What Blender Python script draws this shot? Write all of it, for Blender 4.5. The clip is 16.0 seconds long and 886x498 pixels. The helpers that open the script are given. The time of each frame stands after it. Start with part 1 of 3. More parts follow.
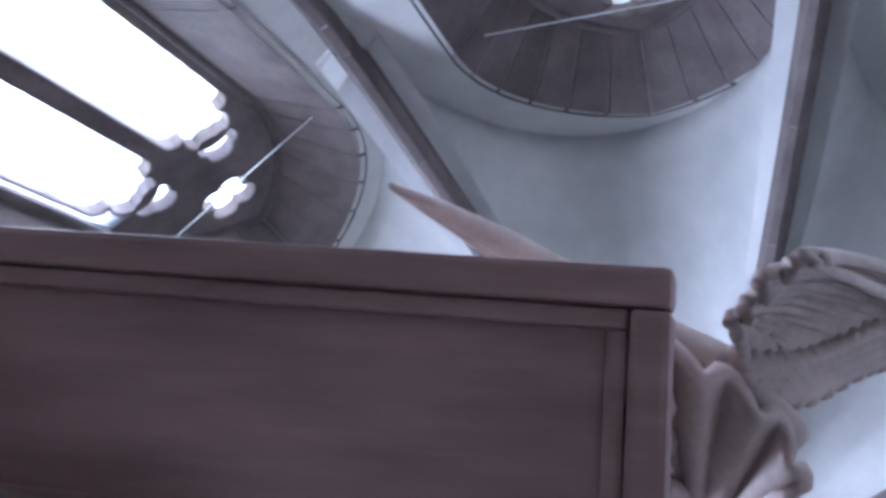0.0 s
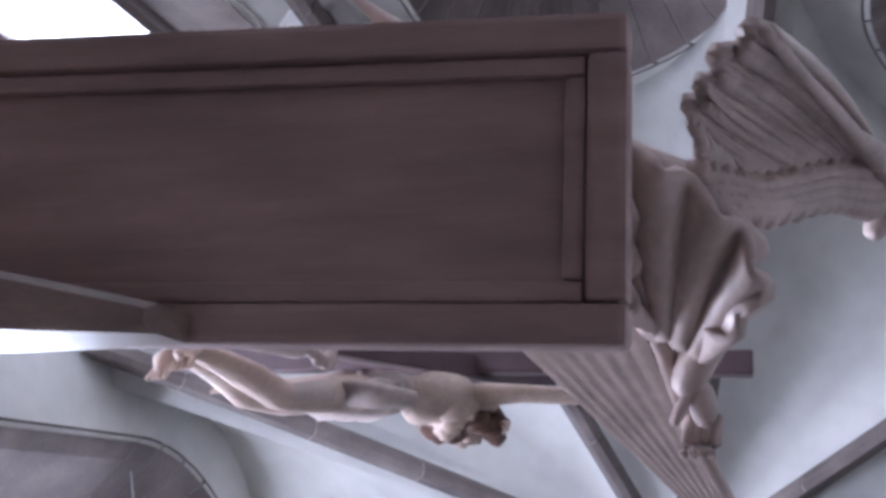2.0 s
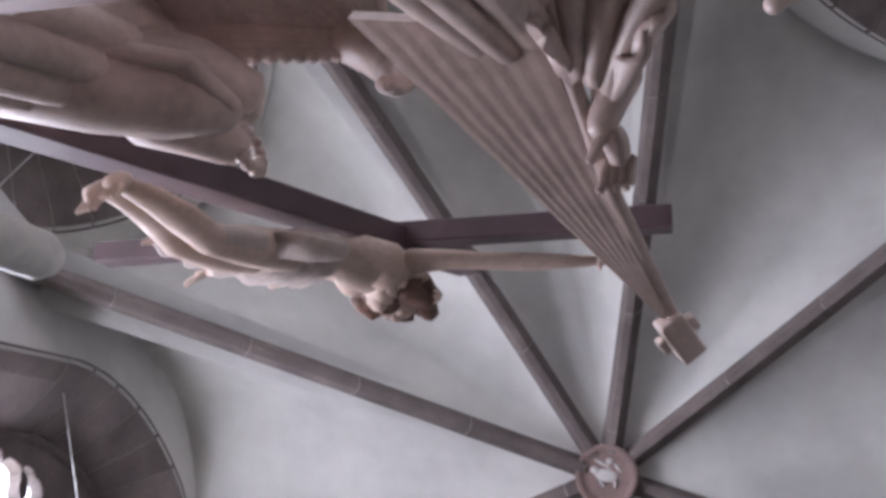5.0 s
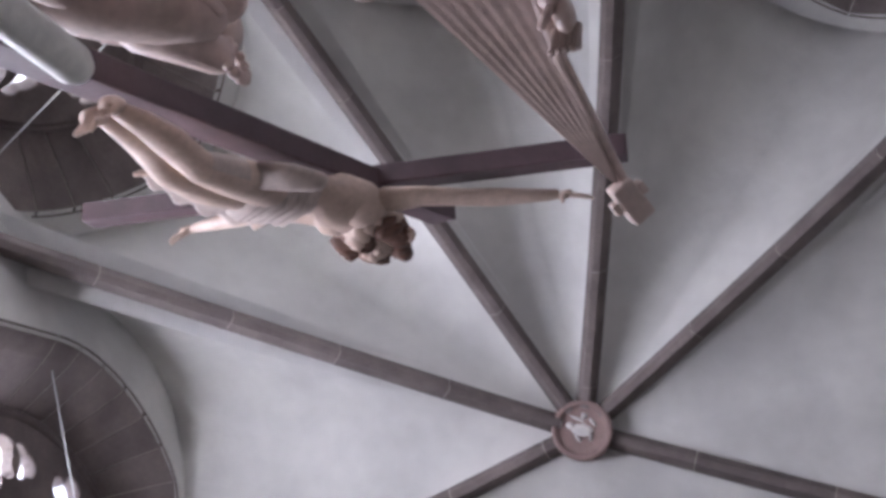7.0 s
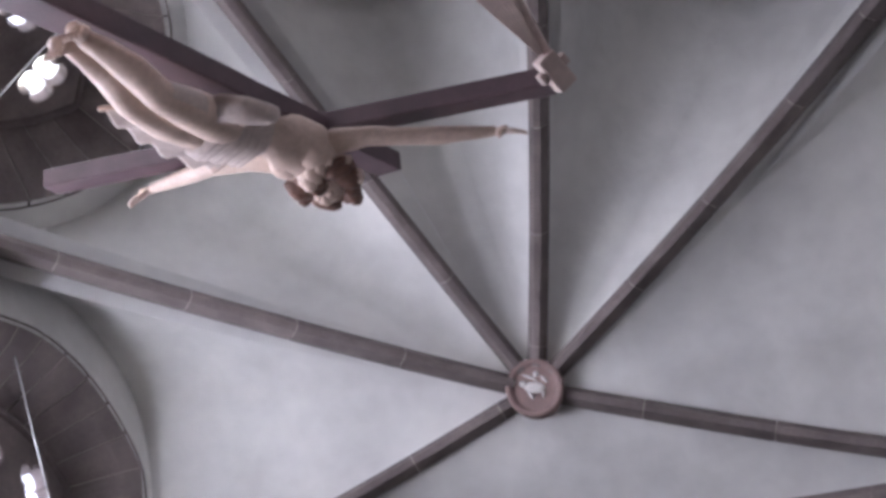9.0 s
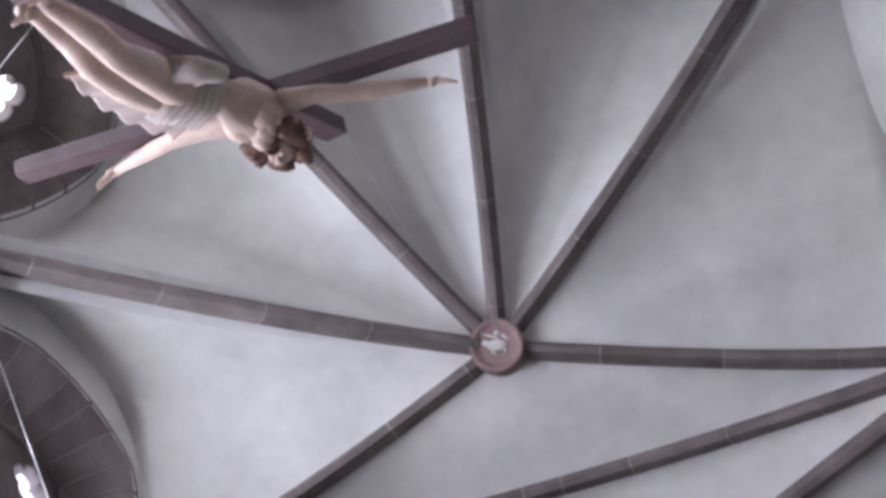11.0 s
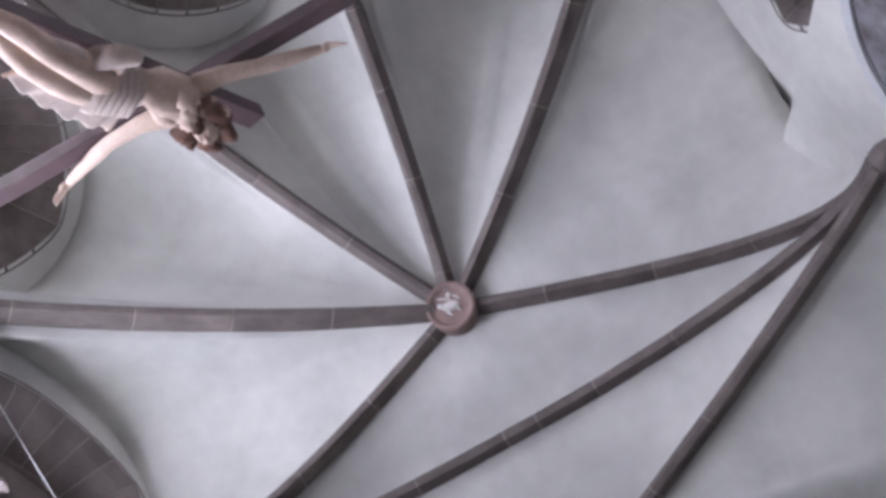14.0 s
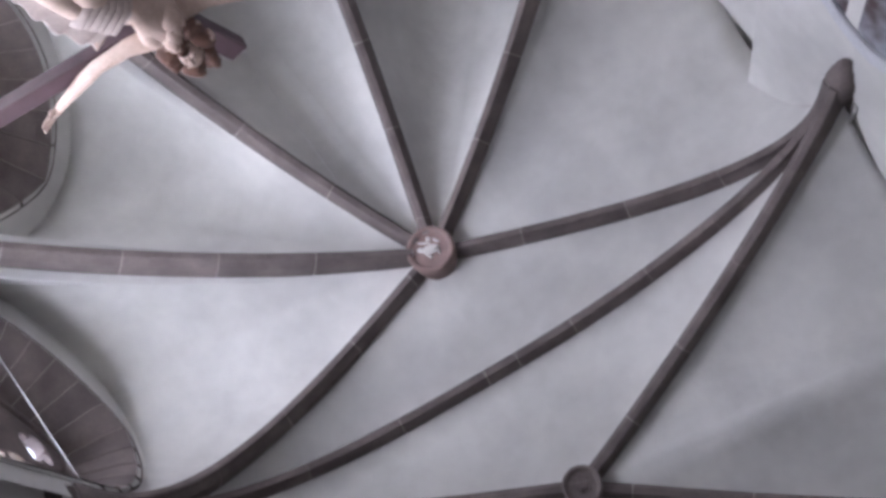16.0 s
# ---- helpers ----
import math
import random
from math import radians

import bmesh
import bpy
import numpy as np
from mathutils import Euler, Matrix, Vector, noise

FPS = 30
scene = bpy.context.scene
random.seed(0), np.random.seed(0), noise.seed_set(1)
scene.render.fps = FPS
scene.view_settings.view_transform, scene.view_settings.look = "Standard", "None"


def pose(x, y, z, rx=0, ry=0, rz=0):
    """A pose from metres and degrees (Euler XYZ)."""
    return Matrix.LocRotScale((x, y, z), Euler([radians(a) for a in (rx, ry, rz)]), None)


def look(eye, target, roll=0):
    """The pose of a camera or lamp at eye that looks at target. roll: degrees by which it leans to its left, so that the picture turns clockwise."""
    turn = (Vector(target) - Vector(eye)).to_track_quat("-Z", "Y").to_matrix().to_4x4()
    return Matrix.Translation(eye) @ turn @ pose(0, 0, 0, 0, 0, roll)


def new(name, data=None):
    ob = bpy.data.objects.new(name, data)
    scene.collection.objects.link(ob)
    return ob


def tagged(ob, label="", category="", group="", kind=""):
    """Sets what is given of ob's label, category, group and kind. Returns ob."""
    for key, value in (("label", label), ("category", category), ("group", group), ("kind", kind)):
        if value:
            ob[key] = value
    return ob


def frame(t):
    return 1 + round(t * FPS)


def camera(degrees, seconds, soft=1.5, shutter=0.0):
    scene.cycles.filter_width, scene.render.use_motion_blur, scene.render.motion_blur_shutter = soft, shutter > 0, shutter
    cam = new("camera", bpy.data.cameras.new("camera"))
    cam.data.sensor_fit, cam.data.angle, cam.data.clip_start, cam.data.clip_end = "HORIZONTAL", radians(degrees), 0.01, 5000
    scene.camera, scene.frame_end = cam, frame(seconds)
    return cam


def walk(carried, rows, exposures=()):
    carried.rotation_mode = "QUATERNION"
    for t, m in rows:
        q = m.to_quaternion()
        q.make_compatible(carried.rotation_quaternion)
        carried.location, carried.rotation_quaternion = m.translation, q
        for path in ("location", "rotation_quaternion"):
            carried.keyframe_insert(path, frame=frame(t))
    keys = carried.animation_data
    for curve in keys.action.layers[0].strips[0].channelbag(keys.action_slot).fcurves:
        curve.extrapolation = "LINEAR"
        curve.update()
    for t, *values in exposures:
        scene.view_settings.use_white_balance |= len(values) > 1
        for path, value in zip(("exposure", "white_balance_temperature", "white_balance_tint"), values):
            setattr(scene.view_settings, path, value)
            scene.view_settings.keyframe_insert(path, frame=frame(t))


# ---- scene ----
# ---- camera and walk ----
cam = camera(48.22, 16.0, soft=3.6, shutter=0.35)
PATH = [
    (0.0, pose(-0.462, 0.728, 1.958, -165.43, -17.49, -178.01)),
    (0.5, pose(-0.453, 0.634, 1.976, -165.14, -16.96, -177.72)),
    (1.0, pose(-0.449, 0.543, 1.997, -165.03, -16.66, -177.40)),
    (1.5, pose(-0.435, 0.452, 2.017, -165.00, -16.40, -176.58)),
    (2.0, pose(-0.429, 0.377, 2.030, -164.85, -16.12, -175.97)),
    (2.5, pose(-0.423, 0.290, 2.042, -165.04, -15.58, -175.56)),
    (3.0, pose(-0.416, 0.209, 2.054, -165.24, -14.93, -175.35)),
    (3.5, pose(-0.404, 0.131, 2.066, -165.79, -14.30, -175.24)),
    (4.0, pose(-0.394, 0.054, 2.073, -165.88, -13.61, -174.92)),
    (4.5, pose(-0.392, -0.030, 2.078, -166.16, -13.00, -174.11)),
    (5.0, pose(-0.383, -0.134, 2.080, -166.30, -12.77, -173.13)),
    (7.5, pose(-0.326, -0.715, 1.864, -165.38, -11.29, -169.17)),
    (8.0, pose(-0.295, -0.852, 1.827, -165.25, -10.54, -168.04)),
    (8.5, pose(-0.262, -1.003, 1.792, -164.60, -9.61, -167.18)),
    (9.0, pose(-0.246, -1.172, 1.748, -163.91, -9.72, -165.87)),
    (11.5, pose(-0.160, -2.030, 1.424, -162.15, -9.80, -157.31)),
    (12.0, pose(-0.146, -2.246, 1.373, -161.63, -10.64, -154.93)),
    (12.5, pose(-0.132, -2.467, 1.323, -161.15, -10.98, -153.04)),
    (13.0, pose(-0.110, -2.681, 1.276, -160.50, -11.68, -150.48)),
    (13.5, pose(-0.079, -2.891, 1.234, -159.79, -12.25, -148.46)),
    (14.0, pose(-0.024, -3.100, 1.200, -159.43, -12.55, -147.60)),
    (14.5, pose(0.054, -3.299, 1.181, -158.98, -12.52, -147.22)),
    (15.0, pose(0.153, -3.482, 1.187, -158.71, -12.45, -147.07)),
    (15.5, pose(0.268, -3.646, 1.211, -158.42, -12.24, -146.91)),
    (16.0, pose(0.389, -3.787, 1.249, -157.99, -12.04, -146.27)),
]
LOOK = [(0.0, -0.5, 4900, 21), (1.5, -0.55, 5150, 22), (2.5, -0.75, 5600, 25), (5.0, -1.1, 5950, 24), (9.0, -1.08, 5850, 25), (12.5, -0.8, 5800, 23), (16.0, -0.85, 5800, 23)]
walk(cam, PATH, LOOK)

# ---- world and light ----
world = bpy.data.worlds.new("sky")
scene.world = world
world.use_nodes = True
wn = world.node_tree
sky = wn.nodes.new("ShaderNodeTexSky")
sky.sky_type = "NISHITA"
sky.sun_disc = False
sky.sun_elevation = radians(38)
sky.sun_rotation = radians(40)
wn.links.new(sky.outputs[0], wn.nodes["Background"].inputs[0])
wn.nodes["Background"].inputs[1].default_value = 0.15


def lamp(name, m, w, h, power, colour):
    data = bpy.data.lights.new(name, "AREA")
    data.shape, data.size, data.size_y, data.energy, data.color = "RECTANGLE", w, h, power, colour
    ob = new(name, data)
    ob.matrix_world = m
    return ob


sun = bpy.data.lights.new("sun", "SUN")
sun.energy, sun.angle, sun.color = 2.0, radians(0.6), (1.0, 0.95, 0.88)
sun_ob = new("sun", sun)
sun_ob.matrix_world = look((20, 25, 26), (0, 0, 0))


# ---- materials ----
def material(name, base, rough=0.8, metal=0.0, vary=0.12, scale=3.0, grain=60.0, bump=0.1, stretch=(1, 1, 1), tint=None, spread=0.0, dist=0.01, speck=0.4):
    """Two scales of colour variation, fine relief, and a shift from piece to piece."""
    m = bpy.data.materials.new(name)
    m.use_nodes = True
    nt = m.node_tree
    bsdf = nt.nodes["Principled BSDF"]
    co = nt.nodes.new("ShaderNodeTexCoord")
    mp = nt.nodes.new("ShaderNodeMapping")
    mp.inputs["Scale"].default_value = stretch
    nt.links.new(co.outputs["Object"], mp.inputs[0])
    big = nt.nodes.new("ShaderNodeTexNoise")
    big.inputs["Scale"].default_value, big.inputs["Detail"].default_value = scale, 6
    fine = nt.nodes.new("ShaderNodeTexNoise")
    fine.inputs["Scale"].default_value, fine.inputs["Detail"].default_value = grain, 8
    for n in (big, fine):
        nt.links.new(mp.outputs[0], n.inputs["Vector"])
    ramp = nt.nodes.new("ShaderNodeValToRGB")
    c0 = [c * (1 - vary) for c in base]
    c1 = [min(1, c * (1 + vary)) for c in (tint or base)]
    ramp.color_ramp.elements[0].position, ramp.color_ramp.elements[1].position = 0.32, 0.68
    ramp.color_ramp.elements[0].color, ramp.color_ramp.elements[1].color = (*c0, 1), (*c1, 1)
    nt.links.new(big.outputs[0], ramp.inputs[0])
    mul = nt.nodes.new("ShaderNodeMix")
    mul.data_type, mul.blend_type = "RGBA", "MULTIPLY"
    mul.inputs[0].default_value = speck
    fr = nt.nodes.new("ShaderNodeValToRGB")
    fr.color_ramp.elements[0].position, fr.color_ramp.elements[1].position = 0.3, 0.65
    fr.color_ramp.elements[0].color, fr.color_ramp.elements[1].color = (0.6, 0.6, 0.6, 1), (1, 1, 1, 1)
    nt.links.new(fine.outputs[0], fr.inputs[0])
    nt.links.new(ramp.outputs[0], mul.inputs["A"])
    nt.links.new(fr.outputs[0], mul.inputs["B"])
    out = mul.outputs["Result"]
    if spread:
        info = nt.nodes.new("ShaderNodeObjectInfo")
        rng = nt.nodes.new("ShaderNodeMapRange")
        rng.inputs["To Min"].default_value, rng.inputs["To Max"].default_value = 1 - spread, 1 + spread
        nt.links.new(info.outputs["Random"], rng.inputs[0])
        hsv = nt.nodes.new("ShaderNodeHueSaturation")
        nt.links.new(rng.outputs[0], hsv.inputs["Value"])
        nt.links.new(out, hsv.inputs["Color"])
        out = hsv.outputs[0]
    nt.links.new(out, bsdf.inputs["Base Color"])
    bsdf.inputs["Roughness"].default_value, bsdf.inputs["Metallic"].default_value = rough, metal
    bm_ = nt.nodes.new("ShaderNodeBump")
    bm_.inputs["Strength"].default_value, bm_.inputs["Distance"].default_value = bump, dist
    nt.links.new(fine.outputs[0], bm_.inputs["Height"])
    nt.links.new(bm_.outputs[0], bsdf.inputs["Normal"])
    return m


PLASTER = material("plaster", (0.57, 0.56, 0.535), 0.92, vary=0.1, scale=0.9, grain=7, bump=0.45, tint=(0.66, 0.645, 0.61), dist=0.018, speck=0.16)
STONE = material("brown_stone", (0.15, 0.121, 0.112), 0.85, vary=0.16, scale=3.5, grain=40, bump=0.3, tint=(0.18, 0.147, 0.136), spread=0.14)
MORTAR = material("mortar", (0.36, 0.32, 0.3), 0.95, vary=0.1, scale=6, grain=80, bump=0.3)
BOSS = material("red_stone", (0.26, 0.18, 0.16), 0.85, vary=0.15, scale=6, grain=60, bump=0.3)
RELIEF = material("whitened_stone", (0.6, 0.57, 0.54), 0.85, vary=0.12, scale=12, grain=70, bump=0.3)
WOOD = material("dark_stained_wood", (0.31, 0.203, 0.184), 0.45, vary=0.14, scale=2.2, grain=22, bump=0.08, stretch=(1.0, 7, 7), tint=(0.36, 0.238, 0.215), speck=0.2)
BRACKET = material("lighter_worn_wood", (0.24, 0.165, 0.135), 0.35, vary=0.15, scale=2, grain=24, bump=0.08, stretch=(1, 6, 6), speck=0.3)
CROSSWOOD = material("painted_cross_wood", (0.085, 0.05, 0.055), 0.5, vary=0.2, scale=3, grain=30, bump=0.15, stretch=(2, 2, 2))
CARVED = material("bare_carved_wood", (0.5, 0.395, 0.335), 0.4, vary=0.14, scale=5, grain=34, bump=0.25, tint=(0.56, 0.44, 0.39))
FLESH = material("painted_carving", (0.56, 0.42, 0.33), 0.55, vary=0.12, scale=6, grain=40, bump=0.2, tint=(0.6, 0.46, 0.38))
HAIR = material("brown_paint", (0.15, 0.075, 0.05), 0.6, vary=0.3, scale=14, grain=60, bump=0.5)
CLOTH = material("painted_cloth_carving", (0.52, 0.43, 0.38), 0.55, vary=0.12, scale=7, grain=40, bump=0.2)
WAX = material("candle_wax", (0.82, 0.8, 0.74), 0.4, vary=0.04, scale=8, grain=40, bump=0.05)
IRON = material("pale_iron", (0.6, 0.6, 0.6), 0.35, metal=0.7, vary=0.1, scale=20, grain=90, bump=0.1)
FLOOR = material("stone_floor", (0.25, 0.222, 0.202), 0.7, vary=0.15, scale=1.5, grain=20, bump=0.2)
DARKGLASS = material("dark_picture", (0.14, 0.07, 0.065), 0.5, vary=0.6, scale=5, grain=14, bump=0.1, tint=(0.2, 0.2, 0.22))
FRAMEPAINT = material("pale_frame_paint", (0.6, 0.6, 0.62), 0.5, vary=0.06, scale=6, grain=50, bump=0.1)


def glass_material():
    m = bpy.data.materials.new("leaded_glass")
    m.use_nodes = True
    nt = m.node_tree
    nt.nodes.remove(nt.nodes["Principled BSDF"])
    clear = nt.nodes.new("ShaderNodeBsdfTransparent")
    milk = nt.nodes.new("ShaderNodeBsdfTranslucent")
    gloss = nt.nodes.new("ShaderNodeBsdfGlossy")
    gloss.inputs["Roughness"].default_value = 0.15
    vor = nt.nodes.new("ShaderNodeTexVoronoi")
    vor.inputs["Scale"].default_value = 5.0
    ramp = nt.nodes.new("ShaderNodeValToRGB")
    ramp.color_ramp.elements[0].color, ramp.color_ramp.elements[1].color = (0.95, 0.93, 0.75, 1), (0.9, 0.95, 1, 1)
    co = nt.nodes.new("ShaderNodeTexCoord")
    nt.links.new(co.outputs["Object"], vor.inputs["Vector"])
    nt.links.new(vor.outputs["Color"], ramp.inputs[0])
    nt.links.new(ramp.outputs[0], clear.inputs[0])
    nt.links.new(ramp.outputs[0], milk.inputs[0])
    a = nt.nodes.new("ShaderNodeMixShader")
    a.inputs[0].default_value = 0.5
    nt.links.new(clear.outputs[0], a.inputs[1])
    nt.links.new(milk.outputs[0], a.inputs[2])
    b = nt.nodes.new("ShaderNodeMixShader")
    b.inputs[0].default_value = 0.06
    nt.links.new(a.outputs[0], b.inputs[1])
    nt.links.new(gloss.outputs[0], b.inputs[2])
    nt.links.new(b.outputs[0], nt.nodes["Material Output"].inputs[0])
    return m


GLASS = glass_material()


# ---- small builders ----
def mesh_of(name, bm, mat, smooth=False, fix=True):
    if fix:
        bmesh.ops.recalc_face_normals(bm, faces=bm.faces)
    me = bpy.data.meshes.new(name)
    bm.to_mesh(me)
    bm.free()
    me.materials.append(mat)
    if smooth:
        for p in me.polygons:
            p.use_smooth = True
    return me


def thing(name, bm, mat, label, category, group="", kind="", smooth=False):
    return tagged(new(name, mesh_of(name, bm, mat, smooth)), label, category, group, kind)


def part(name, bm, mat, parent, label="", smooth=False):
    ob = new(name, mesh_of(name, bm, mat, smooth))
    ob.parent = parent
    return tagged(ob, label)


def holder(name, label, category, group="", kind="", at=(0, 0, 0)):
    ob = new(name)
    ob.location = at
    ob.empty_display_size = 0.1
    return tagged(ob, label, category, group, kind)


def add_box(bm, lo, hi, m=Matrix()):
    v = [bm.verts.new(m @ Vector((x, y, z))) for x in (lo[0], hi[0]) for y in (lo[1], hi[1]) for z in (lo[2], hi[2])]
    for a, b, c, d in ((0, 1, 3, 2), (4, 6, 7, 5), (0, 4, 5, 1), (2, 3, 7, 6), (0, 2, 6, 4), (1, 5, 7, 3)):
        bm.faces.new((v[a], v[b], v[c], v[d]))
    return v


def bevelled_box(lo, hi, m=Matrix(), r=0.01):
    bm = bmesh.new()
    add_box(bm, lo, hi, m)
    bmesh.ops.bevel(bm, geom=bm.edges[:], offset=r, segments=2, affect="EDGES", profile=0.6)
    return bm


def add_ring_tube(bm, rings, close=True, cap=True):
    """Skin over rings of points of one length."""
    vs = [[bm.verts.new(p) for p in ring] for ring in rings]
    n = len(vs[0])
    for a, b in zip(vs, vs[1:]):
        for i in range(n if close else n - 1):
            j = (i + 1) % n
            bm.faces.new((a[i], a[j], b[j], b[i]))
    if cap and close:
        bm.faces.new(vs[0][::-1])
        bm.faces.new(vs[-1])
    return vs


def add_limb(bm, pts, seg=14):
    """A round limb through (x, y, z, radius) stations, with domed ends."""
    P = [Vector(p[:3]) for p in pts]
    rad = [p[3] for p in pts]
    rings = []
    for i, p in enumerate(P):
        t = (P[min(i + 1, len(P) - 1)] - P[max(i - 1, 0)]).normalized()
        up = Vector((0, 0, 1)) if abs(t.z) < 0.9 else Vector((0, 1, 0))
        a = t.cross(up).normalized()
        b = t.cross(a)
        ring = lambda c, r: [c + (a * math.cos(k * math.tau / seg) + b * math.sin(k * math.tau / seg)) * r for k in range(seg)]
        if i == 0:
            rings += [ring(p - t * rad[0] * 0.9, rad[0] * 0.35), ring(p - t * rad[0] * 0.6, rad[0] * 0.8)]
        rings.append(ring(p, rad[i]))
        if i == len(P) - 1:
            rings += [ring(p + t * rad[i] * 0.6, rad[i] * 0.8), ring(p + t * rad[i] * 0.9, rad[i] * 0.35)]
    add_ring_tube(bm, rings)


def add_blob(bm, c, r, turn=(0, 0, 0), rings=10, seg=16):
    m = pose(*c, *turn) @ Matrix.Diagonal((*r, 1))
    loops = []
    for i in range(1, rings):
        a = i / rings * math.pi
        loops.append([m @ Vector((math.sin(a) * math.cos(k * math.tau / seg), math.sin(a) * math.sin(k * math.tau / seg), math.cos(a))) for k in range(seg)])
    add_ring_tube(bm, loops)


def fused(name, bm, mat, depth=0, rough=0.0, size=0.2):
    """One carving out of overlapping pieces, softened where a depth is given, with slight tool marks."""
    me = mesh_of(name, bm, mat, True)
    if depth:
        tmp = new("tmp", me)
        r = tmp.modifiers.new("r", "REMESH")
        r.mode, r.octree_depth, r.scale, r.use_smooth_shade, r.use_remove_disconnected = "SMOOTH", depth, 0.98, True, False
        s = tmp.modifiers.new("s", "SMOOTH")
        s.factor, s.iterations = 0.5, 2
        me = bpy.data.meshes.new_from_object(tmp.evaluated_get(bpy.context.evaluated_depsgraph_get()))
        bpy.data.objects.remove(tmp)
        me.name = name
    if rough:
        for v in me.vertices:
            v.co += v.normal * noise.noise(v.co / size) * rough
    me.materials.clear()
    me.materials.append(mat)
    return me


def filled(name, outlines, depth, bevel=0.0):
    """A flat plate with holes out of closed outlines in (x, z), given depth along y."""
    cu = bpy.data.curves.new(name, "CURVE")
    cu.dimensions, cu.fill_mode, cu.extrude, cu.bevel_depth = "2D", "BOTH", depth / 2, bevel
    for pts in outlines:
        sp = cu.splines.new("POLY")
        sp.points.add(len(pts) - 1)
        for p, (x, z) in zip(sp.points, pts):
            p.co = (x, z, 0, 1)
        sp.use_cyclic_u = True
    tmp = new("tmp", cu)
    me = bpy.data.meshes.new_from_object(tmp.evaluated_get(bpy.context.evaluated_depsgraph_get()))
    bpy.data.objects.remove(tmp)
    me.transform(Matrix.Rotation(radians(90), 4, "X"))
    me.name = name
    return me


# ---- vault: plan of the springers and bosses ----
KEY = Vector((0.06, 0.02, 9.5))
KEY2 = Vector((0.20, -2.41, 9.77))
S_LEFT, S_RIGHT = Vector((3.13, -0.85, 7.34)), Vector((-3.03, -1.45, 7.91))
C1, C2 = Vector((3.97, 2.01, 6.53)), Vector((1.52, 3.35, 6.32))
C3, C4 = Vector((-1.05, 3.38, 6.26)), Vector((-3.85, 2.18, 6.52))
F_LEFT, F_RIGHT = Vector((3.1, -5.2, 7.2)), Vector((-3.1, -5.2, 7.2))
STEPS = 28


def swing(foot, top, e=2.05, n=STEPS):
    """A rib's line from its springer up to its crown, round like a slightly full ellipse."""
    out = []
    for i in range(n + 1):
        a = i / n * math.pi / 2
        flat, rise = max(0.0, math.cos(a)) ** (2 / e), math.sin(a) ** (2 / e)
        out.append(Vector((top.x + (foot.x - top.x) * flat, top.y + (foot.y - top.y) * flat, foot.z + (top.z - foot.z) * rise)))
    return out


def arc(foot, top, slope, n=STEPS):
    """A rib's line as part of a circle that meets the crown at a slope in degrees, so that opposite ribs meet in a point."""
    slope = radians(slope)
    d = Vector((foot.x - top.x, foot.y - top.y, 0))
    turn = math.atan2(top.z - foot.z, d.length) - slope
    rad = math.hypot(top.z - foot.z, d.length) / (2 * math.sin(turn))
    out = []
    for i in range(n + 1):
        a = slope + 2 * turn * (1 - i / n)
        out.append(top + d.normalized() * rad * (math.sin(a) - math.sin(slope)) - Vector((0, 0, rad * (math.cos(slope) - math.cos(a)))))
    return out


ARCH_TOP = Vector((0, -1.16, 9.80))
ARCH2_TOP = Vector((0, -5.2, 9.66))
LINES = {
    "r1": arc(C1, KEY, 17.1), "r2": arc(C2, KEY, 13.3), "r3": arc(C3, KEY, 13.0), "r4": arc(C4, KEY, 11.0),
    "r5": swing(S_RIGHT, KEY, 2.84), "r6": swing(S_LEFT, KEY, 2.97),
    "a_r": swing(S_RIGHT, ARCH_TOP, 2.0), "a_l": swing(S_LEFT, ARCH_TOP, 2.92),
    "d_r": swing(S_RIGHT, KEY2, 1.75), "d_l": swing(S_LEFT, KEY2, 2.80),
    "e_r": swing(F_RIGHT, KEY2, 2.56), "e_l": swing(F_LEFT, KEY2, 2.56),
    "b_r": swing(F_RIGHT, ARCH2_TOP, 2.2), "b_l": swing(F_LEFT, ARCH2_TOP, 2.2),
}
LUNETTES = [("r6", "r1", 9.3), ("r1", "r2", 8.85), ("r2", "r3", 8.75), ("r3", "r4", 9.05), ("r4", "r5", 9.2), ("d_r", "e_r", 8.9), ("e_l", "d_l", 8.9)]


# how far each wall stands inside the line of its springers
INSET = {("r6", "r1"): (0.12, 0.6), ("r1", "r2"): (0.35, 0.02), ("r2", "r3"): (0.0, 0.0), ("r3", "r4"): (0.02, 0.45)}


def wall_feet(a, b):
    p, q = LINES[a][0], LINES[b][0]
    d = Vector((q.x - p.x, q.y - p.y, 0)).normalized()
    n = Vector((-d.y, d.x, 0))
    n = -n if n.dot(p + q) > 0 else n
    i, j = INSET.get((a, b), (0.0, 0.0))
    return p + n * i, q + n * j


def lunette(a, b, top):
    """The two halves of the wall arch between two springers."""
    p, q = LINES[a][0], LINES[b][0]
    i, j = wall_feet(a, b)
    mid = i.lerp(j, 0.66 if (a, b) == ("r4", "r5") else 0.5)
    crown = Vector((mid.x, mid.y, top))
    return swing(p, crown, 2.0), swing(q, crown, 2.0), p, q, crown


def ruled(bm, one, two, n=14, sag=0.05):
    grid = []
    for i, (p, q) in enumerate(zip(one, two)):
        lift = sag * (p - q).length * math.sin(i / (len(one) - 1) * math.pi) ** 0.5
        row = []
        for k in range(n + 1):
            v = k / n
            c = p.lerp(q, v) + Vector((0, 0, lift * math.sin(v * math.pi)))
            c.z += 0.012 * noise.noise(c * 0.9)
            row.append(bm.verts.new(c))
        grid.append(row)
    for r, s in zip(grid, grid[1:]):
        for k in range(n):
            bm.faces.new((r[k], r[k + 1], s[k + 1], s[k]))


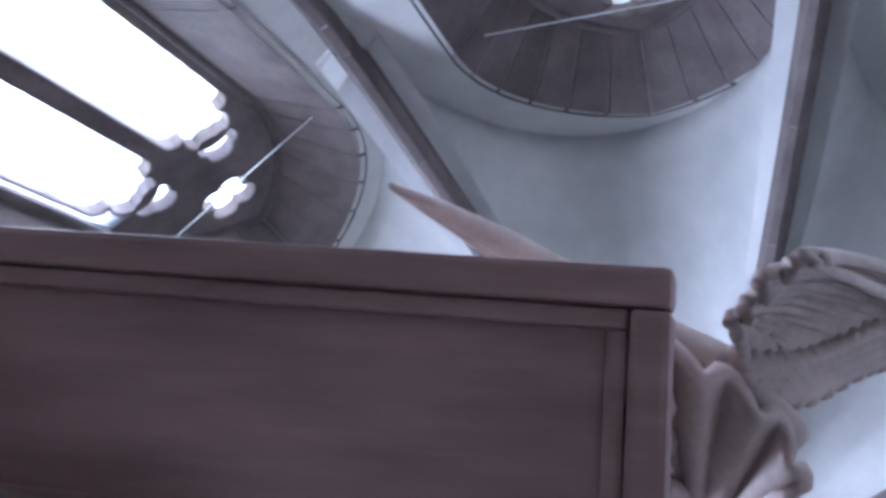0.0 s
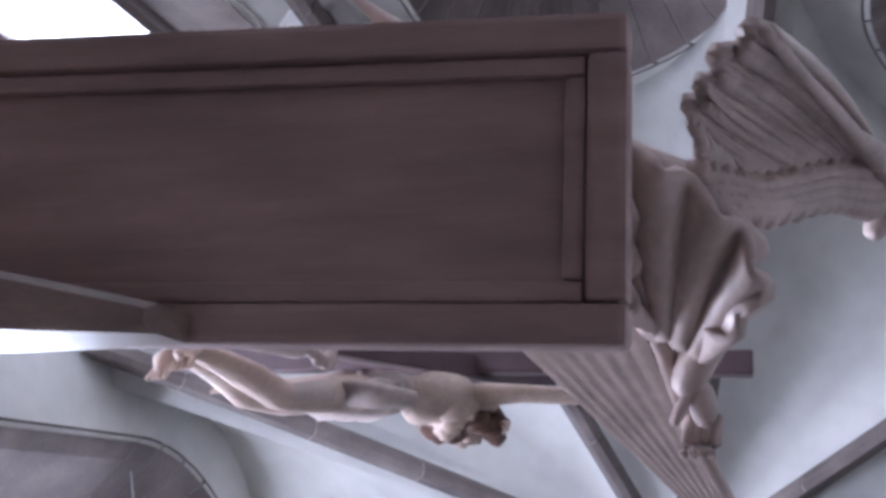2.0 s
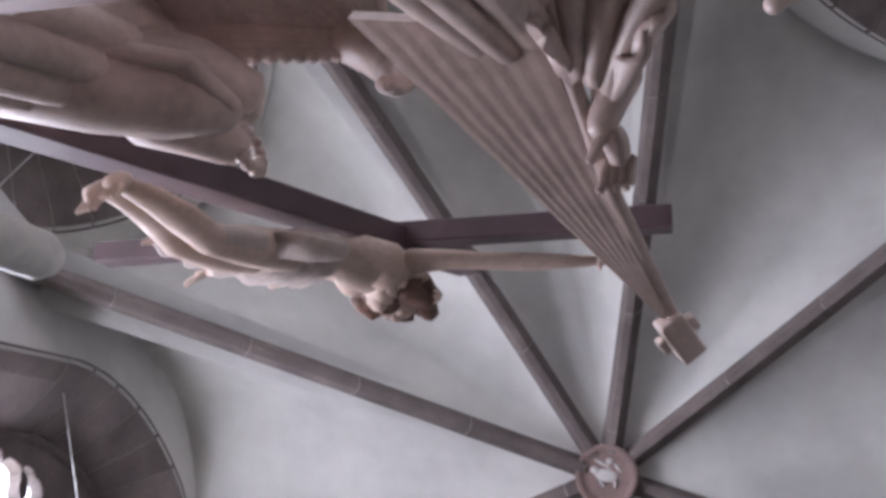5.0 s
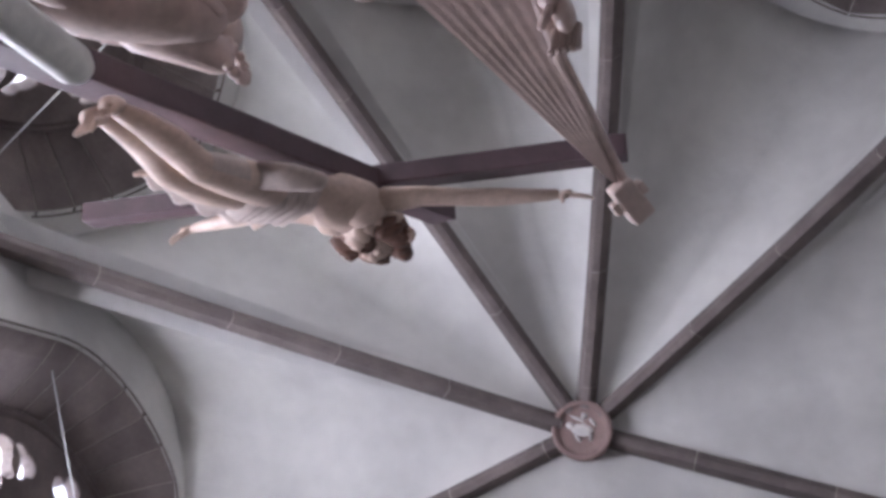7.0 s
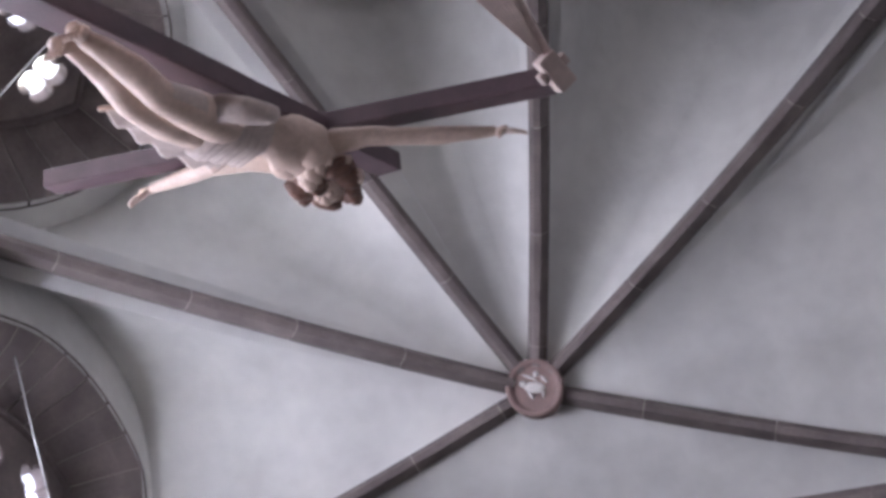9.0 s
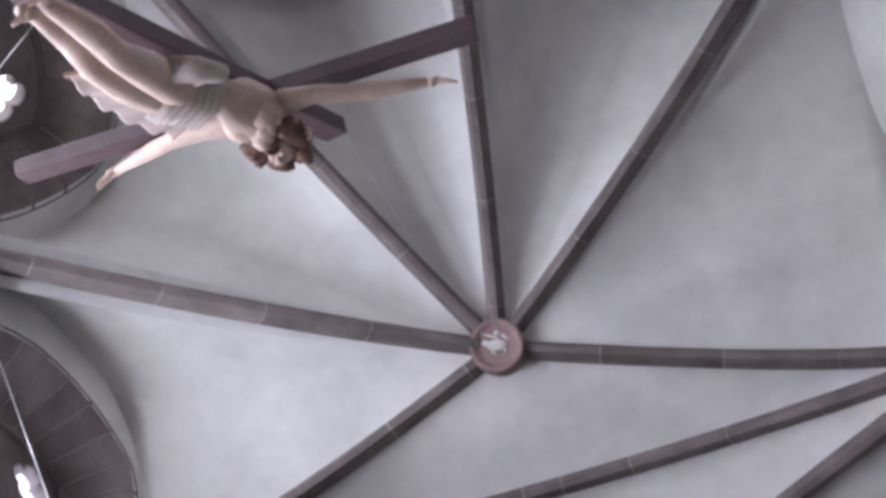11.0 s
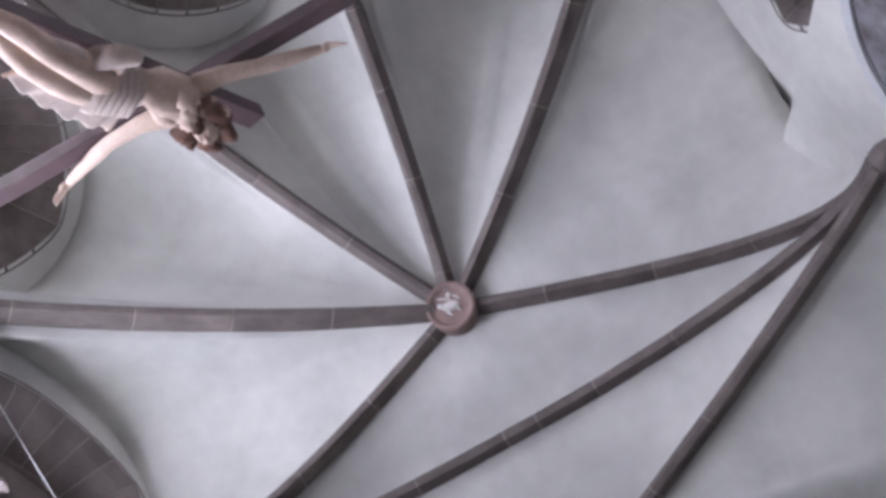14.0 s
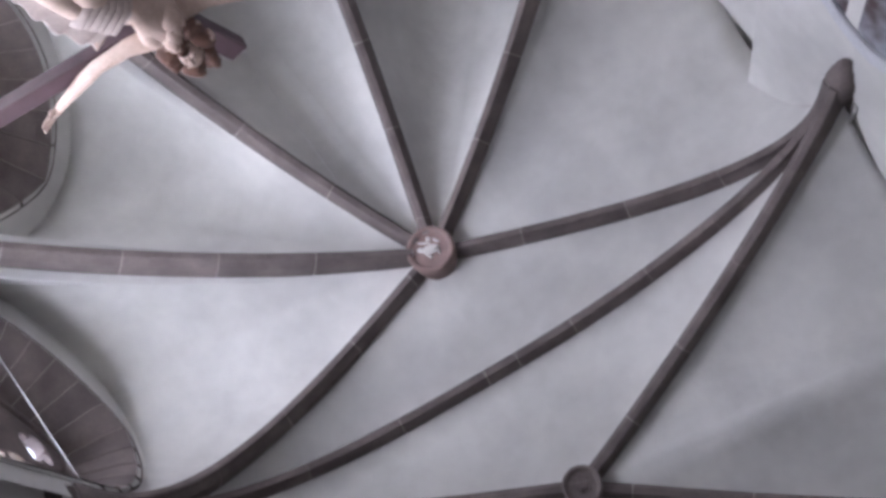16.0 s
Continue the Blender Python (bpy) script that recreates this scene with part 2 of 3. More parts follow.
web = bmesh.new()
for a, b, top in LUNETTES:
    left, right, p, q, crown = lunette(a, b, top)
    ruled(web, LINES[a], left)
    ruled(web, LINES[b], right)
for a, b in (("r5", "a_r"), ("r6", "a_l"), ("d_r", "a_r"), ("d_l", "a_l"), ("e_r", "b_r"), ("e_l", "b_l")):
    ruled(web, LINES[a], LINES[b])
bmesh.ops.remove_doubles(web, verts=web.verts[:], dist=0.002)
ceiling = thing("ceiling", web, PLASTER, "white limewashed groin webs of a gothic choir vault", "vault", kind="structure", smooth=True)
thick = ceiling.modifiers.new("thick", "SOLIDIFY")
thick.thickness, thick.offset = 0.2, 1.0


# ---- walls with openings ----
def pointed(hw, sill, spring, top, n=18):
    """Outline of a pointed opening, from the left foot over the crown to the right foot."""
    rise = top - spring
    rad = (hw * hw + rise * rise) / (2 * hw)
    cx = hw - rad
    end = math.asin(rise / rad)
    left = [(-hw, sill), (-hw, sill + (spring - sill) * 0.34), (-hw, sill + (spring - sill) * 0.67)]
    left += [(-(cx + rad * math.cos(end * i / n)), spring + rad * math.sin(end * i / n)) for i in range(n + 1)]
    return left + [(-x, z) for x, z in left[-2::-1]]


def wall_frame(p, q):
    """Pose with x along the wall, y into it, z up; the origin midway on the floor."""
    d = Vector((q.x - p.x, q.y - p.y, 0))
    x = d.normalized()
    y = Vector((-x.y, x.x, 0))
    mid = Vector(((p.x + q.x) / 2, (p.y + q.y) / 2, 0))
    if y.dot(mid - Vector((0, 0, 0))) < 0:
        x, y = -x, -y
    m = Matrix((x, y, Vector((0, 0, 1)))).transposed().to_4x4()
    m.translation = mid
    return m, d.length / 2


def under(outline, u):
    for (x0, z0), (x1, z1) in zip(outline, outline[1:]):
        if min(x0, x1) <= u <= max(x0, x1) and x0 != x1:
            return z0 + (z1 - z0) * (u - x0) / (x1 - x0)
    return None


def wall(name, p, q, top, spring, label, hole=None, shift=0.0, thick=0.75):
    m, half = wall_frame(p, q)
    bm = bmesh.new()
    ext = half + 0.12
    us = {-ext, ext, -half, half}
    us |= {round(-half + 2 * half * i / 36, 4) for i in range(37)}
    if hole:
        us |= {round(x + shift, 4) for x, z in hole}
    us = sorted(us)

    def crown(u):
        k = max(0.0, 1 - (u / half) ** 2) ** 0.5 if abs(u) < half else 0
        return spring + (top - spring) * k + 0.22

    def quad(u0, u1, z):
        for y in (0, thick):
            bm.faces.new([bm.verts.new(m @ Vector((u, y, w))) for u, w in ((u0, z[0]), (u1, z[1]), (u1, z[2]), (u0, z[3]))])
        bm.faces.new([bm.verts.new(m @ Vector(c)) for c in ((u0, 0, z[3]), (u1, 0, z[2]), (u1, thick, z[2]), (u0, thick, z[3]))])

    for u0, u1 in zip(us, us[1:]):
        if u1 - u0 < 1e-4:
            continue
        t0, t1 = crown(u0), crown(u1)
        mid = under(hole, (u0 + u1) / 2 - shift) if hole else None
        if mid is None:
            quad(u0, u1, (0, 0, t1, t0))
        else:
            h0, h1 = under(hole, u0 - shift + 1e-5), under(hole, u1 - shift - 1e-5)
            h0, h1 = (h0 or mid), (h1 or mid)
            quad(u0, u1, (0, 0, hole[0][1], hole[0][1]))
            quad(u0, u1, (h0, h1, max(t1, h1 + 0.05), max(t0, h0 + 0.05)))
    bmesh.ops.remove_doubles(bm, verts=bm.verts[:], dist=0.0005)
    return thing(name, bm, PLASTER, label, "wall", kind="structure"), m


def lobes(cx, cz, r, n, turn=0.0, cusp=0.3, count=60):
    """A foiled outline: n round lobes with pointed cusps between."""
    out = []
    for i in range(count):
        a = i / count * math.tau
        k = abs(math.cos((a - turn) * n / 2))
        out.append((cx + r * (1 - cusp + cusp * k ** 0.55) * math.cos(a), cz + r * (1 - cusp + cusp * k ** 0.55) * math.sin(a)))
    return out


def lancet(cx, hw, sill, spring):
    """A narrow light with a trefoiled head."""
    pts = [(cx - hw, sill)]
    for i in range(31):
        a = math.pi - i / 30 * math.pi
        k = abs(math.cos((a - math.pi / 2) * 1.5))
        r = hw * (0.72 + 0.4 * k ** 0.6) if 0 < i < 30 else hw
        pts.append((cx + r * math.cos(a), spring + r * 1.15 * math.sin(a)))
    pts.append((cx + hw, sill))
    return pts


STONE_PARTS = []


def gothic_window(name, m, shift, hw, sill, spring, top, label, splay=STONE, small=0.7, deep=0.44, tracery=True):
    """A splayed opening of cut stones, stone tracery with two lights and foils above, glass, and an iron tie bar."""
    base = holder(name, label, "window", "choir windows", "structure")
    base.matrix_world = m @ Matrix.Translation((shift, 0, 0))
    face = pointed(hw + 0.09, sill - 0.05, spring, top + 0.1)
    edge = pointed(hw, sill, spring, top)
    ohw = hw * small
    otop = spring + (top - spring) * (small + 0.12)
    inner = pointed(ohw, sill + 0.25, spring - 0.05, otop)
    profile = [(face, -0.012), (edge, 0.085), (inner, deep), (inner, deep + 0.1)]
    # recessed joints behind the stones
    bm = bmesh.new()
    back = [[Vector((x * 1.0, y, z)) for x, z in line] for line, y in profile]
    for r, s in zip(back, back[1:]):
        for i in range(len(r) - 1):
            bm.faces.new([bm.verts.new(c * 1.0 + Vector((math.copysign(0.007, c.x), 0.002, 0.007))) for c in (r[i], r[i + 1], s[i + 1], s[i])])
    joint = part("joint_bed", bm, MORTAR if splay is STONE else PLASTER, base, "pale mortar bed behind the window stones")
    n = len(edge)
    if splay is STONE:
        i = 0
        while i < n - 1:
            j = min(n - 1, i + (1 if i < 3 or i >= n - 4 else 3))
            STONE_PARTS.append((base, [[(x, y, z) for x, z in line[i:j + 1]] for line, y in profile]))
            i = j
    else:
        bm = bmesh.new()
        for (l0, y0), (l1, y1) in zip(profile, profile[1:]):
            for i in range(n - 1):
                bm.faces.new([bm.verts.new(c) for c in ((l0[i][0], y0, l0[i][1]), (l0[i + 1][0], y0, l0[i + 1][1]), (l1[i + 1][0], y1, l1[i + 1][1]), (l1[i][0], y1, l1[i][1]))])
        part("splay", bm, splay, base, "plain plastered splay")
    # roll moulding at the glass
    bm = bmesh.new()
    rings = []
    for i, (x, z) in enumerate(inner):
        x0, z0 = inner[max(0, i - 1)]
        x1, z1 = inner[min(n - 1, i + 1)]
        t = Vector((x1 - x0, 0, z1 - z0)).normalized()
        s = Vector((t.z, 0, -t.x))
        rings.append([Vector((x, deep, z)) + s * 0.035 * math.cos(k * math.tau / 8) + Vector((0, 0.035 * math.sin(k * math.tau / 8), 0)) for k in range(8)])
    add_ring_tube(bm, rings)
    part("roll_moulding", bm, STONE, base, smooth=True)
    if tracery:
        lw = ohw * 0.4
        ls = spring - 0.35 * ohw
        holes = [lancet(-ohw * 0.48, lw, sill + 0.3, ls), lancet(ohw * 0.48, lw, sill + 0.3, ls)]
        holes.append(lobes(0, spring + (otop - spring) * 0.6, ohw * 0.34, 4, 0.785))
        holes.append(lobes(-ohw * 0.42, spring + 0.22 * ohw, ohw * 0.25, 3, 1.2))
        holes.append(lobes(ohw * 0.42, spring + 0.22 * ohw, ohw * 0.25, 3, 1.94))
        plate = pointed(ohw + 0.01, sill + 0.24, spring - 0.05, otop + 0.01)
        me = filled("tracery", [plate] + holes, 0.14, 0.018)
        me.transform(Matrix.Translation((0, deep + 0.09, 0)))
        me.materials.clear()
        me.materials.append(STONE)
        tr = new("tracery", me)
        tr.parent = base
        tagged(tr, "brown stone tracery with foiled openings")
    for k, (x0, x1) in enumerate(((-ohw, -0.01), (0.01, ohw))):
        line = [(x, z) for x, z in pointed(ohw - 0.005, sill + 0.26, spring - 0.05, otop - 0.01)]
        line = [(min(max(x, x0), x1), z) for x, z in line]
        bm = bmesh.new()
        for y in (deep + 0.1, deep + 0.108):
            bm.faces.new([bm.verts.new((x, y, z)) for x, z in line])
        bmesh.ops.remove_doubles(bm, verts=bm.verts[:], dist=0.001)
        pane = part("pane", bm, GLASS if tracery else DARKGLASS, base, "pale leaded glass" if tracery else "dark coloured glass")
        pane.visible_shadow = False
    if tracery:
        bm = bmesh.new()
        z = spring + 0.12
        add_limb(bm, [(-hw * 0.93, 0.13, z, 0.005), (0, 0.13, z, 0.005), (hw * 0.93, 0.13, z, 0.005)], 8)
        part("tie_bar", bm, IRON, base, "thin pale iron tie bar", True)
    return base


WALLS = [
    ("wall_south", "r6", "r1", 9.3, 7.0, 0.5, 0.83, 3.2, 7.75, 8.92),
    ("wall_south_east", "r1", "r2", 8.85, 6.4, -0.07, 0.93, 3.2, 7.1, 8.5),
    ("wall_east", "r2", "r3", 8.75, 6.3, -0.25, 0.9, 3.2, 7.05, 8.35),
    ("wall_north_east", "r3", "r4", 9.05, 6.4, -0.1, 0.98, 3.2, 7.3, 8.7),
]
for k, (name, a, b, top, spring, shift, hw, sill, wspring, wtop) in enumerate(WALLS):
    p, q = wall_feet(a, b)
    hole = pointed(hw + 0.09, sill - 0.05, wspring, wtop + 0.1)
    ob, m = wall(name, p, q, top, spring, "white limewashed choir wall round a tall window", hole, shift)
    gothic_window("window_%d" % (k + 1), m, shift, hw, sill, wspring, wtop, "tall two-light gothic window in a splayed brown stone frame")
    lamp("window_daylight", m @ Matrix.Translation((shift, 0.95, (sill + wspring) / 2 + 0.5)) @ Matrix.Rotation(radians(-90), 4, "X"), 1.3, 4.4, (600, 400, 90, 40)[k], (0.92, 0.94, 1.0))

# the north wall steps back behind the vault's edge, beside a broad pier
bm = bmesh.new()
add_box(bm, (-4.2, -2.6, 0), (-3.08, -0.5, 9.2))
thing("wall_north_pier", bm, PLASTER, "broad white limewashed pier beside a recess", "wall", kind="structure")
p_, q_ = Vector((-3.4, 2.6, 0)), Vector((-3.4, -0.5, 0))
hole = pointed(0.5, 5.2, 7.3, 8.3)
shift5 = -1.05
ob, m = wall("wall_north", p_, q_, 9.45, 9.45, "white limewashed recessed choir wall with a small dark window", hole, shift5, 0.5)
gothic_window("window_5", m, shift5, 0.41, 5.25, 7.3, 8.2, "small dark pointed window in the recess", STONE, 0.8, 0.3, False)
bm = bmesh.new()
add_box(bm, (-4.2, -0.5, 9.4), (-3.2, 2.4, 9.6))
thing("recess_soffit", bm, PLASTER, "plain white soffit over the recess", "wall", kind="structure")
for name, a, b in (("wall_north_bay", "d_r", "e_r"), ("wall_south_bay", "e_l", "d_l")):
    wall(name, LINES[a][0], LINES[b][0], 8.9, 7.2, "white limewashed side wall of the choir bay")

bm = bmesh.new()
add_box(bm, (-9, -16, -0.3), (9, 6, 0))
thing("floor", bm, FLOOR, "worn grey stone church floor", "floor", kind="structure")
# unseen walls added to keep stray sky light off the vault
for name, lo, hi in (("wall_unseen_north", (-4.0, -15, 0), (-3.12, -5.2, 9.6)), ("wall_unseen_south", (3.12, -15, 0), (4.0, -5.2, 9.6)), ("wall_unseen_west", (-4.0, -15.8, 0), (4.0, -15, 9.6))):
    bm = bmesh.new()
    if name == "wall_unseen_west":
        # invented opening, kept narrow so the east webs stay darker
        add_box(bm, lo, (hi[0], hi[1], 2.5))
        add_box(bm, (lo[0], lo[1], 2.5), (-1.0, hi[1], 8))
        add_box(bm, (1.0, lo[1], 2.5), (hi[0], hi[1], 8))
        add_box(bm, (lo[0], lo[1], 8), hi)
    else:
        add_box(bm, lo, hi)
    thing(name, bm, PLASTER, "unseen plain white wall added to close off the nave side", "wall", kind="structure")
# unseen lid added over these walls against light from above
bm = bmesh.new()
add_box(bm, (-4.0, -15.8, 9.6), (4.0, -5.22, 9.9))
thing("ceiling_unseen", bm, PLASTER, "unseen plain white lid added over the nave side", "ceiling", kind="structure")
# weak fill lamp added at the invented west opening, no known source
lamp("west_fill", look((0, -14.9, 5.2), (0, 0, 5.5)), 1.9, 5.4, 25, (1.0, 0.97, 0.93))


# ---- ribs ----
RIB_PROFILE = [(0.84 * u, 0.86 * v) for u, v in [(-0.088, 0.2), (-0.088, -0.03), (-0.08, -0.045), (-0.045, -0.11), (-0.043, -0.14), (-0.03, -0.158), (0.03, -0.158), (0.043, -0.14), (0.045, -0.11), (0.08, -0.045), (0.088, -0.03), (0.088, 0.2)]]


def rib_rings(line, flat, grow=0.0):
    rings = []
    side = Vector((-flat.y, flat.x, 0))
    for i, p in enumerate(line):
        t = (line[min(i + 1, len(line) - 1)] - line[max(i - 1, 0)]).normalized()
        up = side.cross(t)
        if up.z < 0 or (abs(up.z) < 0.2 and up.dot(flat) > 0):
            up = -up
        rings.append([p + side * (u - math.copysign(grow, u)) + up * (v + (grow if v < 0 else 0)) for u, v in RIB_PROFILE])
    return rings


def resample(line, a, b, n):
    """n + 1 points of a line between two distances along it."""
    out, acc = [], [0.0]
    for p, q in zip(line, line[1:]):
        acc.append(acc[-1] + (q - p).length)
    for k in range(n + 1):
        d = a + (b - a) * k / n
        for i in range(len(acc) - 1):
            if acc[i + 1] >= d or i == len(acc) - 2:
                out.append(line[i].lerp(line[i + 1], (d - acc[i]) / max(1e-6, acc[i + 1] - acc[i])))
                break
    return out, acc[-1]


def rib(line, label, stop=0.0, shaft=0.0):
    fine = []
    if shaft:
        fine.append(Vector((line[0].x, line[0].y, shaft)))
    fine += line
    total = resample(fine, 0, 1, 1)[1]
    flat = Vector((line[-1].x - line[0].x, line[-1].y - line[0].y, 0)).normalized()
    bm = bmesh.new()
    pts, _ = resample(fine, 0, total - stop, 60)
    add_ring_tube(bm, rib_rings(pts, flat, 0.006))
    base = thing("vault_rib", bm, MORTAR, label, "rib", "vault ribs", "structure")
    at = 0.0
    while at < total - stop - 0.05:
        end = min(at + random.uniform(0.72, 1.0), total - stop)
        pts, _ = resample(fine, at + 0.006, end - 0.006, 7)
        bm = bmesh.new()
        add_ring_tube(bm, rib_rings(pts, flat))
        part("rib_stone", bm, STONE, base)
        at = end
    return base


for key in ("r1", "r2", "r3", "r4", "r5", "r6"):
    rib(LINES[key], "moulded brown stone vault rib running up to the carved boss", 0.2, 3.0 if key in ("r1", "r2", "r3", "r4") else 0.0)
for key in ("a_r", "a_l", "b_r", "b_l"):
    rib(LINES[key], "moulded brown stone rib of the transverse arch")
for key in ("d_r", "d_l", "e_r", "e_l"):
    rib(LINES[key], "moulded brown stone diagonal rib of the choir bay", 0.15)


def corbel(at, label):
    bm = bmesh.new()
    rings = []
    for z, r in ((0.2, 0.11), (0.03, 0.125), (-0.03, 0.115), (-0.08, 0.09), (-0.13, 0.085), (-0.17, 0.06), (-0.19, 0.02)):
        rings.append([Vector((at.x + r * math.cos(k * math.tau / 12), at.y + r * math.sin(k * math.tau / 12), at.z + z)) for k in range(12)])
    add_ring_tube(bm, rings)
    thing("corbel", bm, STONE, label, "corbel", "rib corbels", "structure", True)


for at in (S_RIGHT, S_LEFT):
    corbel(at, "small brown stone corbel where three ribs spring")


def boss(at, r, label, lamb=True):
    base = holder("vault_boss", label, "boss", "vault bosses", at=at)
    bm = bmesh.new()
    rings = []
    for z, k in ((0.25, 0.95), (-0.1, 1.0), (-0.17, 1.0), (-0.195, 0.96), (-0.2, 0.9), (-0.185, 0.8), (-0.165, 0.77), (-0.16, 0.7)):
        rings.append([Vector((r * k * math.cos(i * math.tau / 40), r * k * math.sin(i * math.tau / 40), z)) for i in range(40)])
    add_ring_tube(bm, rings)
    part("disc", bm, BOSS if lamb else STONE, base, "reddish stone disc with a raised rim", True)
    bm = bmesh.new()
    s = r / 0.26
    for c, q, turn in (((0.0, 0.0), (0.1, 0.055, 0.03), 20), ((0.09, 0.055), (0.04, 0.032, 0.03), 30), ((-0.06, -0.06), (0.016, 0.05, 0.02), 10), ((0.05, -0.055), (0.016, 0.05, 0.02), -25), ((-0.1, 0.05), (0.05, 0.015, 0.02), 60), ((0.02, 0.1), (0.08, 0.014, 0.016), 35), ((-0.04, 0.115), (0.03, 0.03, 0.016), 0)):
        add_blob(bm, (c[0] * s, c[1] * s, -0.165), [v * s for v in q], (0, 0, turn), 6, 12)
    me = fused("relief", bm, RELIEF if lamb else STONE, 5)
    ob = new("relief", me)
    ob.parent = base
    tagged(ob, "whitish carved relief of rounded forms" if lamb else "worn carved relief")


boss(KEY, 0.225, "round red stone boss with pale carved relief joining six ribs")
boss(KEY2, 0.17, "small round brown stone boss on the diagonal ribs", False)


def curve_at(pts, u):
    """A point on a smooth line through the given points."""
    n = len(pts) - 1
    i = min(int(u * n), n - 1)
    f = u * n - i
    p = [Vector(pts[max(0, min(n, i + k))]) for k in (-1, 0, 1, 2)]
    return 0.5 * (2 * p[1] + (p[2] - p[0]) * f + (2 * p[0] - 5 * p[1] + 4 * p[2] - p[3]) * f * f + (3 * p[1] - p[0] - 3 * p[2] + p[3]) * f ** 3)


def add_sheet(bm, grid, thick):
    """A solid sheet over a grid of points."""
    rows, cols = len(grid), len(grid[0])
    top, low = [], []
    for i in range(rows):
        t_row, l_row = [], []
        for j in range(cols):
            a = grid[min(i + 1, rows - 1)][j] - grid[max(i - 1, 0)][j]
            b = grid[i][min(j + 1, cols - 1)] - grid[i][max(j - 1, 0)]
            n = a.cross(b)
            n = n.normalized() if n.length > 1e-9 else Vector((0, 0, 1))
            t_row.append(bm.verts.new(grid[i][j] + n * thick / 2))
            l_row.append(bm.verts.new(grid[i][j] - n * thick / 2))
        top.append(t_row)
        low.append(l_row)
    for i in range(rows - 1):
        for j in range(cols - 1):
            bm.faces.new((top[i][j], top[i][j + 1], top[i + 1][j + 1], top[i + 1][j]))
            bm.faces.new((low[i][j], low[i + 1][j], low[i + 1][j + 1], low[i][j + 1]))
    for j in range(cols - 1):
        for i in (0, rows - 1):
            bm.faces.new((top[i][j], top[i][j + 1], low[i][j + 1], low[i][j]))
    for i in range(rows - 1):
        for j in (0, cols - 1):
            bm.faces.new((top[i][j], top[i + 1][j], low[i + 1][j], low[i][j]))


def fluted(bm, hem, neck, folds, deep, thick=0.03):
    """Cloth gathered from a wide hem into a narrow end."""
    grid = []
    for i in range(15):
        v = i / 14
        row = []
        for j in range(folds * 8 + 1):
            u = j / (folds * 8)
            a, b = curve_at(hem, u), curve_at(neck, u)
            n = (b - a).cross(curve_at(hem, min(1, u + 0.05)) - curve_at(hem, max(0, u - 0.05))).normalized()
            k = math.cos(u * folds * math.tau + 0.8 * v)
            row.append(a.lerp(b, v) + n * deep * (1 - 0.75 * v) * math.copysign(abs(k) ** 0.7, k))
        grid.append(row)
    add_sheet(bm, grid, thick)


# ---- dark wooden shelf above the altar ----
SHELF = pose(-0.328, 0.585, 3.235, 0, 0, 7.0)
shelf = holder("wooden_shelf", "dark stained wooden shelf with framed underside carrying two carved angels", "shelf")
shelf.matrix_world = SHELF
L, D = 1.95, 0.45
part("board", bevelled_box((0.056, 0.056, 0.03), (L - 0.056, D - 0.056, 0.058), r=0.003), WOOD, shelf)
for lo, hi in (((0, 0, 0), (L, 0.055, 0.06)), ((0, D - 0.055, 0), (L, D, 0.06)), ((0, 0.057, 0), (0.055, D - 0.057, 0.06)), ((L - 0.055, 0.057, 0), (L, D - 0.057, 0.06))):
    part("frame_rail", bevelled_box(lo, hi, r=0.012), WOOD, shelf)
for lo, hi in (((0.057, 0.057, 0.012), (L - 0.057, 0.085, 0.03)), ((0.057, D - 0.085, 0.012), (L - 0.057, D - 0.057, 0.03)), ((0.057, 0.087, 0.012), (0.085, D - 0.087, 0.03))):
    part("moulding", bevelled_box(lo, hi, r=0.008), WOOD, shelf)
part("top_board", bevelled_box((0.02, 0.02, 0.062), (L - 0.02, D - 0.02, 0.085), r=0.006), WOOD, shelf)
# the shelf grows deeper towards the altar's middle
for ob in shelf.children:
    for v in ob.data.vertices:
        v.co.y += max(0.0, v.co.y) / D * 0.05 * v.co.x
# support of the shelf, towards the altar's middle
bm = bmesh.new()
rings = []
for x, y0, y1, d in ((0.6, 0.0, 0.04, 0.1), (0.74, -0.01, 0.06, 0.18), (1.0, -0.02, 0.09, 0.34), (1.35, -0.02, 0.12, 0.52)):
    rings.append([Vector((x, y0, -0.004)), Vector((x, y1, -0.004)), Vector((x, y1, 0.02 - d)), Vector((x + 0.01, y1 - 0.01, -d)), Vector((x + 0.01, y0 + 0.01, -d)), Vector((x, y0, 0.02 - d))])
add_ring_tube(bm, rings)
part("bracket", bm, BRACKET, shelf, "lighter tapered wooden bracket under the shelf")
part("post", bevelled_box((1.4, 0.08, -3.23), (1.68, 0.38, -0.01), r=0.02), WOOD, shelf, "dark wooden post down to the floor")

# ---- crucifix ----
CROSS = (Vector((1.37, 1.13, 4.25)), Vector((0.42, 1.09, 6.92)))
cross = holder("crucifix_cross", "dark painted wooden cross hanging in the choir", "cross", at=CROSS[0])


def beam(bm, a, b, w, d, r=0.01):
    """A squared beam from a to b, w wide and d deep, with eased edges."""
    z = (b - a).normalized()
    y = Vector((-0.14, 0.99, 0))
    x = y.cross(z).normalized()
    y = z.cross(x)
    m = Matrix((x, y, z)).transposed().to_4x4()
    m.translation = a
    add_box(bm, (-w / 2, -d / 2, 0), (w / 2, d / 2, (b - a).length), m)
    bmesh.ops.bevel(bm, geom=bm.edges[:], offset=r, segments=2, affect="EDGES", profile=0.6)


